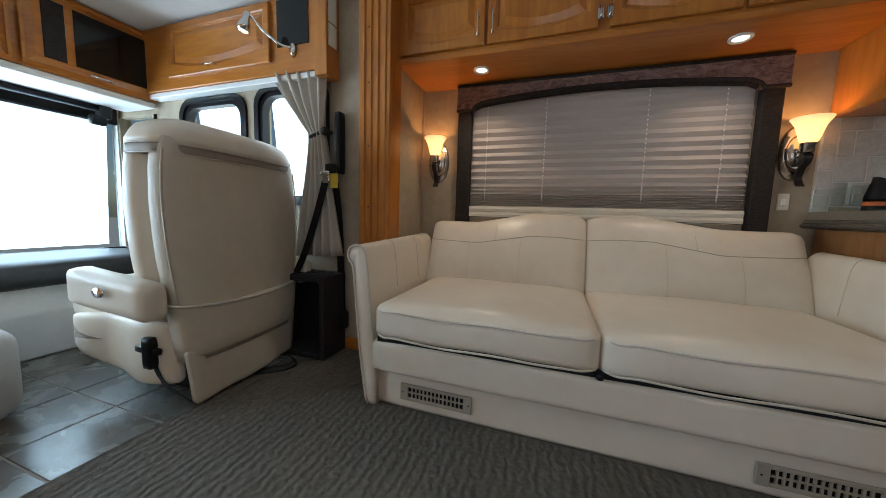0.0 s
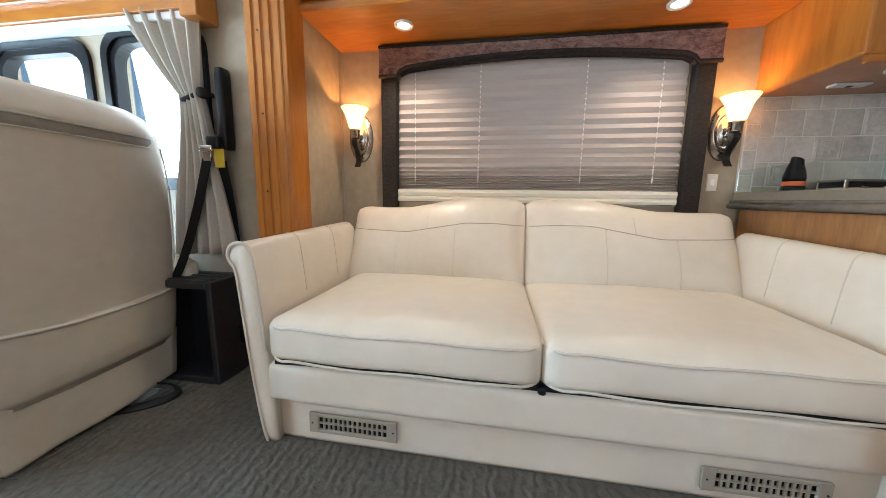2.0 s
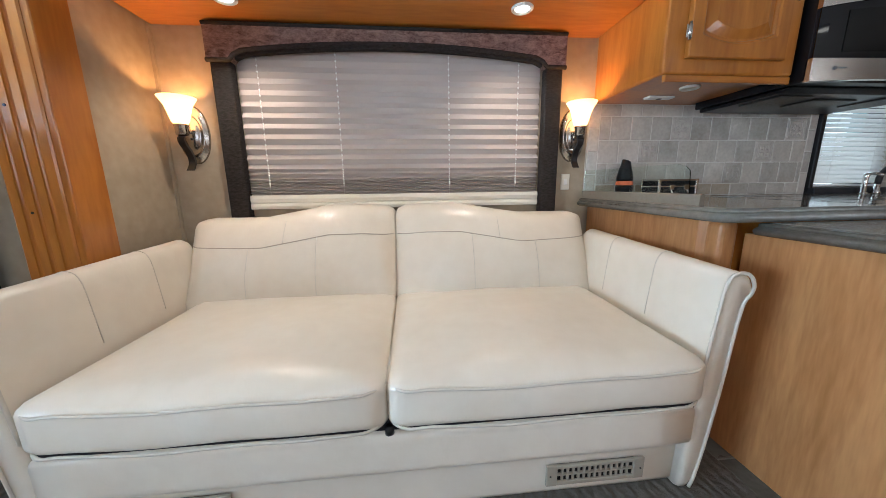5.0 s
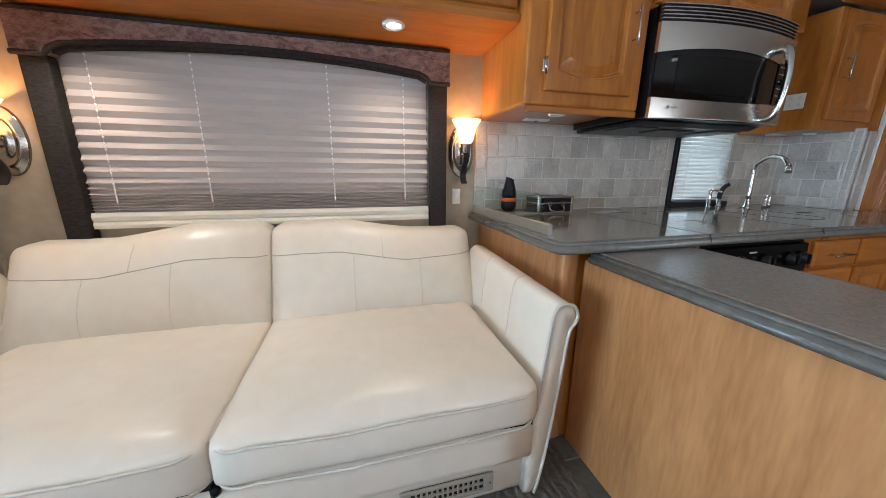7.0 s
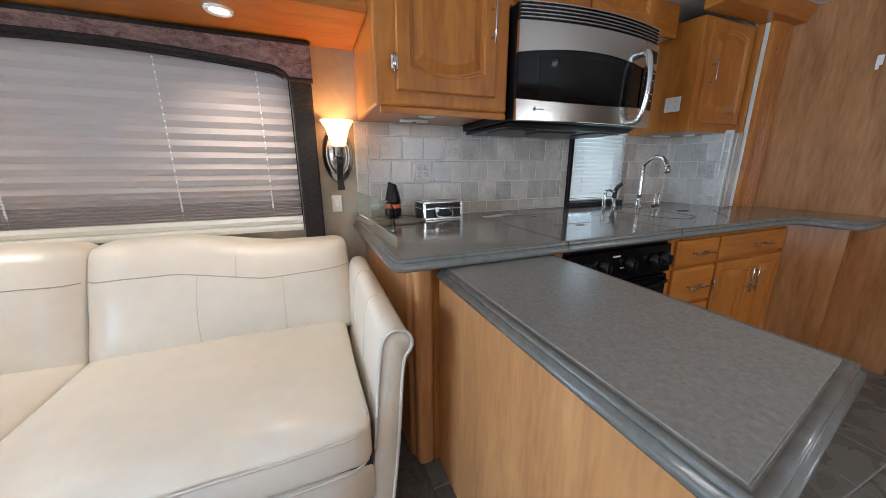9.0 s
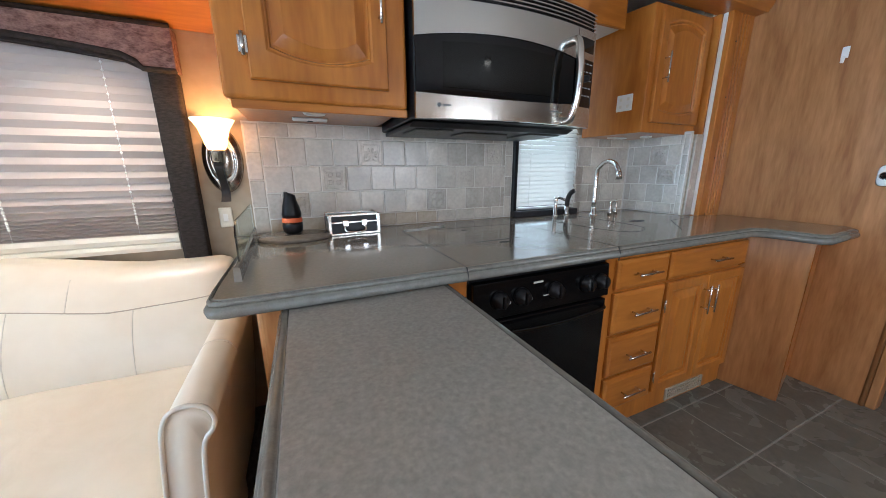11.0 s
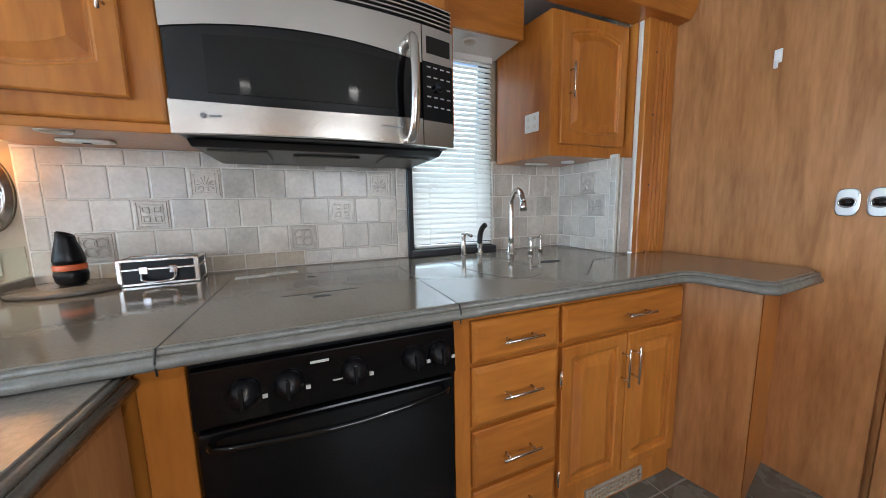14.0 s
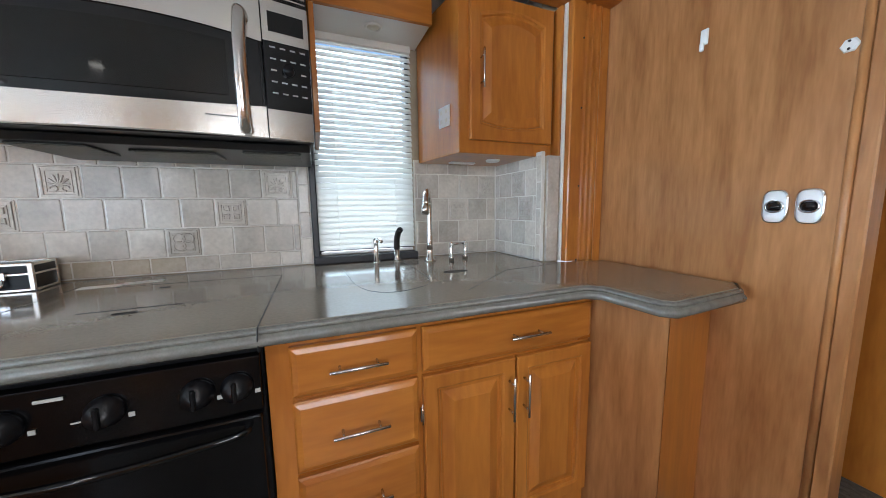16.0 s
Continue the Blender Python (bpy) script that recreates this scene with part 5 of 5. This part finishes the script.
part("lower_panel", prism([(-0.27, FZ), (-0.30, 0.30), (-0.36, 0.44), (-0.90, 0.44), (-0.90, FZ)], "y", OPP + 0.02, SIDE - 0.002, 0.01), GREYPANEL, dash)
part("ledge", soft_box(-0.94, OPP + 0.02, 0.425, -0.30, SIDE - 0.002, 0.57, 0.05, 8), RUBBER, dash, "dark padded ledge")
part("speaker", smooth(turn([(0.0, 0.006), (0.040, 0.008), (0.046, 0.0)], (-0.285, 3.76, 0.155), 24, "x")), BLACK, dash, "round black speaker")
hump = thing("engine_cover", (0.1, 3.0, FZ), "pale vinyl engine cover beside the seats", "engine cover")
part("cover", soft_box(-0.30, 2.45, FZ, 0.42, 3.30, 0.42, 0.08, 10), GREYPANEL, hump)


def rounded(x0, z0, x1, z1, r, n=6):
    pts = []
    for cx, cz, a0 in ((x1 - r, z1 - r, 0), (x0 + r, z1 - r, 90), (x0 + r, z0 + r, 180), (x1 - r, z0 + r, 270)):
        for k in range(n + 1):
            a = radians(a0 + 90 * k / n)
            pts.append((cx + r * math.cos(a), cz + r * math.sin(a)))
    return pts


def cab_window(name, x0, z0, x1, z1, label):
    w = tagged(new(name), label, "window", kind="structure")
    for a, b, ya, yb in ((0.0, 0.035, SIDE - 0.016, SIDE + 0.02), (0.03, 0.06, SIDE - 0.004, SIDE + 0.05)):
        o = rounded(x0 + a, z0 + a, x1 - a, z1 - a, 0.11)
        i = rounded(x0 + b, z0 + b, x1 - b, z1 - b, 0.09)
        part("window_frame", loft([[(x, yb, z) for x, z in o], [(x, ya, z) for x, z in o], [(x, ya, z) for x, z in i], [(x, yb, z) for x, z in i], [(x, yb, z) for x, z in o]], True, False), BLACK, w, "black rounded frame")
    p = part("pane", prism(rounded(x0 + 0.05, z0 + 0.05, x1 - 0.05, z1 - 0.05, 0.09), "y", SIDE + 0.04, SIDE + 0.045), GLASS, w)
    p.visible_shadow = False


cab_window("window_3", -0.235, 0.97, 0.385, 1.63, "cab side window with a black rounded frame")
cab_window("window_4", 0.455, 0.92, 1.02, 1.65, "cab door window with a black rounded frame")

# ---- tied curtain ----
cur = thing("curtain", (0.9, 4.27, 0.62), "taupe pleated curtain gathered by a braided tieback", "curtain")
loops = []
for k in range(25):
    t = k / 24
    z = 1.68 - 1.06 * t
    if t < 0.34:
        s = t / 0.34
        x0, x1 = 0.66 + 0.27 * s ** 1.2, 1.06 - 0.03 * s
    else:
        s = (t - 0.34) / 0.66
        x0, x1 = 0.93 - 0.13 * s, 1.03 + 0.12 * s ** 0.8
    amp = 0.018 + 0.016 * abs(t - 0.34)
    front, rear = [], []
    for j in range(41):
        u = j / 40
        x = x0 + (x1 - x0) * u
        y = 4.245 + amp * math.sin(u * 2 * math.pi * 5.5 + 0.8 * math.sin(3 * t)) + 0.006 * math.sin(u * 31 + t * 9)
        front.append((x, y, z + 0.012 * u))
        rear.append((x, y + 0.003, z + 0.012 * u))
    loops.append(front + rear[::-1])
part("cloth", smooth(loft(loops)), CURTAIN, cur)
tb = [(0.93, 4.25, 1.315), (0.96, 4.23, 1.31), (1.0, 4.235, 1.325), (1.035, 4.26, 1.335), (1.05, 4.29, 1.34)]
part("tieback", smooth(merged(tube(curve_points(tb, 6), 0.010, 8), soft_box(1.02, 4.22, 1.315, 1.06, 4.27, 1.36, 0.018, 4))), DARK_CLOTH, cur, "dark braided tieback")

# ---- seat belt ----
belt = thing("seat_belt", (1.10, 4.28, 0.25), "black seat belt on a tall pillar guide with a yellow tag", "seat belt")
part("guide", soft_box(1.094, 4.245, 1.10, 1.138, 4.305, 1.445, 0.015, 6), BLACK, belt, "black pillar guide")
part("anchor", soft_box(1.055, 4.215, 1.10, 1.12, 4.25, 1.155, 0.010, 4), BLACK, belt)
part("tongue", merged(box(1.045, 4.212, 1.045, 1.085, 4.218, 1.10, 0.002), soft_box(1.03, 4.205, 1.085, 1.095, 4.225, 1.115, 0.008, 3)), NICKEL, belt, "steel tongue")
part("tag", box(1.085, 4.228, 1.02, 1.135, 4.232, 1.10, 0.001), YELLOW, belt, "yellow tag")


def strap(points, w=0.024):
    loops = []
    for p in curve_points(points, 5):
        loops.append([p + Vector(q) for q in ((-w, -0.001, 0), (w, -0.001, 0), (w, 0.001, 0), (-w, 0.001, 0))])
    return loft(loops)


part("webbing", strap([(1.065, 4.214, 1.06), (1.0, 4.20, 0.83), (0.93, 4.17, 0.60), (0.86, 4.12, 0.42)]), BLACK, belt)
part("webbing", strap([(1.11, 4.24, 1.05), (1.115, 4.27, 0.80), (1.12, 4.285, 0.30)]), BLACK, belt)
part("retractor", soft_box(1.07, 4.235, FZ + 0.13, 1.16, 4.305, 0.30, 0.015, 4), BLACK, belt)

# ---- step box beside the passenger seat ----
sb = thing("storage_box", (0.97, 4.2, FZ), "dark grey open plastic box against the cab wall", "box")
for nm, b in (("side", (0.80, 4.10, FZ, 0.83, 4.30, 0.53)), ("side", (1.105, 4.10, FZ, 1.135, 4.30, 0.53)), ("top", (0.8305, 4.10, 0.495, 1.1045, 4.30, 0.53)), ("bottom", (0.8305, 4.10, FZ, 1.1045, 4.30, FZ + 0.03)), ("back", (0.8305, 4.27, FZ + 0.0305, 1.1045, 4.30, 0.4945))):
    part(nm, box(*b, 0.005), RUBBER, sb)
for k in range(4):
    part("rib", smooth(tube([(0.84, 4.125 + 0.04 * k, 0.531), (1.09, 4.125 + 0.04 * k, 0.531)], 0.004, 6)), RUBBER, sb)

# ---- passenger seat, seen from behind ----
ps = thing("captain_seat", (0.64, 3.81, FZ), "cream leather captain's seat seen from behind with a swung armrest", "seat")
AX = Matrix.Translation((0.815, 3.825, 0)) @ Matrix.Rotation(radians(4), 4, "Z")


def seat_part(name, bm, mat=None, label="", parent=None):
    return part(name, moved(bm, AX), mat or LEATHER, parent or ps, label)


SEAT_WIDTHS = ((0.20, 0.292), (0.35, 0.305), (0.50, 0.326), (0.70, 0.352), (0.90, 0.362), (1.05, 0.354), (1.15, 0.338), (1.21, 0.318), (1.25, 0.29))


def seat_width(z):
    """Half the width of the backrest at a height."""
    for (z0, w0), (z1, w1) in zip(SEAT_WIDTHS, SEAT_WIDTHS[1:]):
        if z <= z1:
            return w0 + (w1 - w0) * max(0, z - z0) / (z1 - z0)
    return SEAT_WIDTHS[-1][1]


def seat_x(z):
    """How far the backrest leans forward at a height."""
    return -0.055 * max(0.0, z - 0.30) ** 1.3


def ring(z, x0, x1, grow=0.0, power=4.0, sag=0.0, n=56):
    """A rounded section of the backrest, from x0 in front to x1 behind."""
    cx, hx, hy = (x0 + x1) / 2 + seat_x(z), (x1 - x0) / 2 + grow, seat_width(z) + grow
    pts = []
    for i in range(n):
        a = 2 * math.pi * i / n
        c, q = math.cos(a), math.sin(a)
        px, py = math.copysign(abs(c) ** (2 / power), c), math.copysign(abs(q) ** (2 / power), q)
        y = py * hy + 0.03 * (z - 0.3)
        crease = 0.004 * noise.noise((px * 2, y * 7, z * 6)) + (0.012 * (1 - py * py) if px > 0.5 else 0)
        pts.append((cx + px * hx + crease, y, z - sag * (1 - py * py)))
    return pts


def shell(x0, x1, heights, grows, power=4.0, sags=None):
    return smooth(loft([ring(z, x0, x1, g, power, (sags or [0] * 99)[i]) for i, (z, g) in enumerate(zip(heights, grows))]))


steps = [0.26 + 0.06 * k for k in range(15)]
bk = seat_part("backrest", shell(0.0, 0.125, steps + [1.15, 1.18], [0] * 16 + [-0.02]), LEATHER_SHADED, "cream leather back shell, tinted darker for shade")
seat_part("front_cushion", shell(-0.15, 0.004, steps + [1.15, 1.19, 1.215, 1.228], [0.0] * 15 + [0.004, -0.004, -0.022, -0.05], 3.2), LEATHER, "", bk)
TAUPE = material("taupe_leather_gusset", rough=0.5, spec=0.3)
_h = vary(TAUPE, (0.27, 0.235, 0.19), (0.35, 0.305, 0.25), (1, 1, 1), 5, 3, (0.42, 0.55))
seat_part("gusset", shell(-0.13, 0.118, [1.088, 1.090, 1.110, 1.132], [0.004, 0.010, 0.012, 0.012], 4.4), TAUPE, "taupe leather gusset", bk)
seat_part("head_flap", shell(-0.13, 0.118, [1.128, 1.126, 1.150, 1.185, 1.210, 1.232, 1.242], [0.008, 0.017, 0.019, 0.013, 0.002, -0.024, -0.06], 3.8), LEATHER, "padded flap folded over the top", bk)
for z, g, p in ((1.089, 0.010, 4.4), (1.127, 0.017, 3.8)):
    loop = ring(z, -0.13, 0.118, g, p)
    seat_part("piping", smooth(tube(loop + loop[:1], 0.0032, 6)), PIPING, "cream piping", bk)
for s in (-1, 1):
    edge = [(0.100 + seat_x(z), s * (seat_width(z) - 0.004) + 0.03 * (z - 0.3), z) for z in [0.50 + 0.06 * k for k in range(11)]]
    seat_part("seam", smooth(tube(edge, 0.0032, 6)), PIPING, "cream piping", bk)
pk = seat_part("pocket", shell(0.005, 0.132, [0.27, 0.29, 0.34, 0.40, 0.46, 0.495, 0.503], [-0.006, 0.004, 0.007, 0.007, 0.006, 0.007, 0.003], 4.0, [0.0, 0.0, 0.0, 0.008, 0.018, 0.026, 0.026]), LEATHER_SHADED, "cream leather back pocket, tinted darker for shade")
loop = ring(0.500, 0.005, 0.132, 0.009, 4.0, 0.026)
seat_part("piping", smooth(tube(loop[41:] + loop[:16], 0.006, 8)), PIPING, "cream piping", pk)


def hang(co, u):
    """The skirt narrows and billows towards its free edge."""
    low = max(0.0, (0.30 - co.z) / 0.21)
    co.y *= 1.0 - 0.07 * low
    co.x += 0.010 * low * math.sin(co.y * 17 + 1.0) + 0.006 * noise.noise((co.y * 9, co.z * 7, 2)) + 0.012 * (1 - u.y ** 2)
    co.z += 0.010 * math.sin(co.y * 6) * low
    return co


seat_part("skirt", soft_box(0.085, -0.305, 0.085, 0.118, 0.30, 0.315, 0.012, 12, hang), LEATHER_SHADED, "hanging cream leather skirt, tinted darker for shade")
seat_part("cushion", soft_box(-0.62, -0.29, 0.36, 0.0, 0.29, 0.54, 0.05, 8))
seat_part("side_shield", soft_box(-0.50, -0.325, 0.16, 0.05, -0.27, 0.42, 0.025, 8, lambda co, u: co + Vector((0, 0.02 * math.sin(co.x * 17), 0.10 * (-u.x if u.x < 0 else 0) * (1 if u.z < 0 else 0)))), None, "sagging leather side cover")
seat_part("pedestal", merged(box(-0.42, -0.18, FZ, -0.05, 0.18, 0.36, 0.01)), BLACK, "black pedestal")
ar = seat_part("armrest", soft_box(-0.33, -0.435, 0.50, 0.09, -0.335, 0.645, 0.035, 10, lambda co, u: co + Vector((0, 0, -0.045 * (u.x + 1) * 0.5))))
seat_part("button", moved(smooth(turn([(0.0, -0.006), (0.022, -0.004), (0.026, 0.002)], (0, 0, 0), 20, "y")), Matrix.Translation((-0.11, -0.446, 0.565)) @ Matrix.Diagonal((1.2, 1, 0.8, 1))), CHROME, "oval chrome button", ar)
as2 = seat_part("armrest", soft_box(-0.36, 0.335, 0.50, 0.15, 0.43, 0.65, 0.04, 8, lambda co, u: co + Vector((0, 0, -0.045 * (u.x + 1) * 0.5))))
bu = seat_part("buckle", merged(soft_box(-0.06, -0.36, 0.24, -0.01, -0.31, 0.37, 0.012, 4), soft_box(-0.11, -0.35, 0.30, 0.02, -0.33, 0.33, 0.008, 3)), BLACK, "black belt buckle")
seat_part("strap", moved(strap([(0, 0, 0.25), (0.03, 0.01, 0.18), (0.12, 0.04, 0.10), (0.16, 0.06, 0.075)], 0.02), Matrix.Translation((-0.03, -0.335, 0))), BLACK, "black strap")
lp = thing("floor_strap", (1.0, 4.0, FZ), "loop of black webbing lying on the carpet", "strap")
part("webbing", smooth(tube(curve_points([(0.78, 3.86, FZ + 0.02), (0.90, 3.86, FZ + 0.012), (1.0, 3.93, FZ + 0.012), (1.03, 4.0, FZ + 0.016), (0.97, 4.03, FZ + 0.03), (0.88, 4.0, FZ + 0.04), (0.78, 3.95, FZ + 0.04)], 6), 0.016, 8, 0.3)), BLACK, lp)

# ---- windows on the other side ----
for nm, x0, z0, x1, z1 in (("window_5", 1.75, 0.92, 3.25, 1.67), ("window_6", 4.35, 0.97, 5.45, 1.72)):
    w = tagged(new(nm), "bright window on the other side of the coach", "window", kind="structure")
    part("window_frame", merged(box(x0, OPP - 0.07, z0, x0 + 0.03, OPP + 0.01, z1), box(x1 - 0.03, OPP - 0.07, z0, x1, OPP + 0.01, z1), box(x0 + 0.03, OPP - 0.07, z0, x1 - 0.03, OPP + 0.01, z0 + 0.03), box(x0 + 0.03, OPP - 0.07, z1 - 0.03, x1 - 0.03, OPP + 0.01, z1)), BLACK, w)

# ---- tiles last: floor and backsplash, each a piece of its own ----
kitchen_floor = tagged(new("floor_kitchen"), "dark slate-look floor tiles in the kitchen", "floor", kind="structure")
cab_floor = tagged(new("floor_cab"), "dark slate-look floor tiles in the cab", "floor", kind="structure")


def lay_tiles(parent, x0, y0, x1, y1, gx, gy, pitch):
    made = {}
    i0, j0 = math.floor((x0 - gx) / pitch), math.floor((y0 - gy) / pitch)
    for i in range(i0, math.ceil((x1 - gx) / pitch)):
        for j in range(j0, math.ceil((y1 - gy) / pitch)):
            a, b = max(x0, gx + i * pitch + 0.003), min(x1, gx + (i + 1) * pitch - 0.003)
            c, d = max(y0, gy + j * pitch + 0.003), min(y1, gy + (j + 1) * pitch - 0.003)
            if b - a < 0.01 or d - c < 0.01:
                continue
            key = (round(b - a, 3), round(d - c, 3))
            if key not in made:
                bm = box(-key[0] / 2, -key[1] / 2, -0.010, key[0] / 2, key[1] / 2, 0, 0.002)
                me = bpy.data.meshes.new("tile")
                bm.to_mesh(me)
                bm.free()
                me.materials.append(SLATE)
                made[key] = me
            o = new("tile", made[key])
            o.parent = parent
            o.location = ((a + b) / 2, (c + d) / 2, FZ - 0.001)


lay_tiles(kitchen_floor, 3.56, OPP, END + 0.2, 4.04, 5.260, 3.928, 0.286)
lay_tiles(cab_floor, -0.30, OPP, 0.92, 4.30, 0.63, 3.445, 0.295)

splash = tagged(new("backsplash"), "grey travertine-look wall tiles with embossed accents", "backsplash", kind="structure")
part("grout_bed", box(3.475, BACK - 0.0155, CT + 0.002, 4.815, BACK - 0.0005, 1.392), TILE_GROUT, splash)
part("grout_bed", box(5.30, BACK - 0.0155, CT + 0.002, 5.778, BACK - 0.0005, 1.40), TILE_GROUT, splash)
part("grout_bed", box(5.7645, 4.375, CT + 0.002, 5.7795, BACK - 0.016, 1.40), TILE_GROUT, splash)
tile_meshes = {}


def tile_mesh(w, h, mat, kind=0):
    key = (round(w, 3), round(h, 3), mat.name, kind)
    if key not in tile_meshes:
        bm = box(-w / 2, -0.010, -h / 2, w / 2, 0, h / 2, 0.0035, 2)
        if kind:
            rim = []
            for inset, half, top in ((0.010, 0.0026, -0.0140), (0.021, 0.0018, -0.0128)):
                u, v = w / 2 - inset, h / 2 - inset
                for q in (-1, 1):
                    rim.append(box(-u - half, top, q * v - half, u + half, -0.009, q * v + half, 0.001))
                    rim.append(box(q * u - half, top, -v + half, q * u + half, -0.009, v - half, 0.001))
            if kind == 1:      # a fan of petals over two scrolls
                rays = [[(0.0, -0.0115, -0.012), (0.016 * c, -0.013, -0.012 + 0.018 * q), (0.029 * c, -0.0115, -0.012 + 0.036 * q)] for c, q in ((1, 0.15), (0.85, 0.6), (0.45, 0.95), (0, 1.08), (-0.45, 0.95), (-0.85, 0.6), (-1, 0.15))]
                rays += [[(c * 0.016 + 0.010 * math.cos(k * 0.7) * c, -0.012, -0.024 + 0.009 * math.sin(k * 0.7)) for k in range(8)] for c in (-1, 1)]
            elif kind == 2:    # four square leaves round a knot
                rays = [[(a * 0.007, -0.012, b * 0.007), (a * 0.026, -0.0125, b * 0.009), (a * 0.027, -0.012, b * 0.027), (a * 0.009, -0.0125, b * 0.026), (a * 0.007, -0.012, b * 0.007)] for a in (-1, 1) for b in (-1, 1)]
            else:              # four linked rings
                rays = [[(0.019 * math.cos(k * math.pi / 5) + cx, -0.012, 0.019 * math.sin(k * math.pi / 5) + cz) for k in range(11)] for cx, cz in ((-0.015, -0.015), (0.015, -0.015), (-0.015, 0.015), (0.015, 0.015))]
            bm = merged(bm, *rim, *[tube(r, 0.0033, 6) for r in rays])
        me = bpy.data.meshes.new("tile")
        bm.to_mesh(me)
        bm.free()
        me.materials.append(mat)
        tile_meshes[key] = me
    return tile_meshes[key]


def wall_tile(x0, z0, x1, z1, kind=0, mat=None, side=False):
    w, h = x1 - x0 - 0.004, z1 - z0 - 0.004
    if w < 0.008 or h < 0.008:
        return
    o = new("tile", tile_mesh(w, h, mat or TILE, kind))
    o.parent = splash
    if side:
        o.matrix_local = Matrix.Translation((5.7725, (x0 + x1) / 2, (z0 + z1) / 2)) @ Matrix.Rotation(radians(-90), 4, "Z")
    else:
        o.location = ((x0 + x1) / 2, BACK - 0.008, (z0 + z1) / 2)


def tile_row(x0, x1, start, z0, z1, accents=None, mat=None, pitch=0.1145, side=False):
    i = math.floor((x0 - start) / pitch)
    x = start + i * pitch
    while x < x1 - 0.004:
        wall_tile(max(x, x0), z0, min(x + pitch, x1), z1, (accents or {}).get(i, 0), mat, side)
        x += pitch
        i += 1


for x0, x1, side in ((3.535, 4.765, False), (5.302, 5.760, False), (4.41, 4.762, True)):
    off = 0 if not side else -0.02
    acc = ({3: 1, 9: 1}, {1: 2, 7: 2}, {0: 3, 6: 3}) if not side and x0 < 4 else ({18: 1}, {16: 2}, {}) if not side else ({8: 1}, {7: 2}, {})
    tile_row(x0, x1, 3.65 + off, 1.332, 1.39, None, None, 0.1145, side)
    tile_row(x0, x1, 3.597 + off, 1.212, 1.332, acc[0], None, 0.1145, side)
    tile_row(x0, x1, 3.650 + off, 1.096, 1.212, acc[1], None, 0.1145, side)
    tile_row(x0, x1, 3.593 + off, 0.982, 1.096, acc[2], None, 0.1145, side)
    tile_row(x0, x1, 3.650 + off, CT + 0.004, 0.982, None, None, 0.1145, side) if x0 > 4 else (tile_row(x0, 4.337, 3.650, CT + 0.004, 0.982, None, TAN_TILE), tile_row(4.337, x1, 3.650, CT + 0.004, 0.982))
for k in range(4):
    z0, z1 = CT + 0.004 + 0.117 * k, min(1.39, CT + 0.004 + 0.117 * (k + 1))
    wall_tile(3.477, z0, 3.535, z1)
    wall_tile(4.765, z0, 4.812, z1)
    wall_tile(4.378, z0, 4.41, z1, 0, None, True)
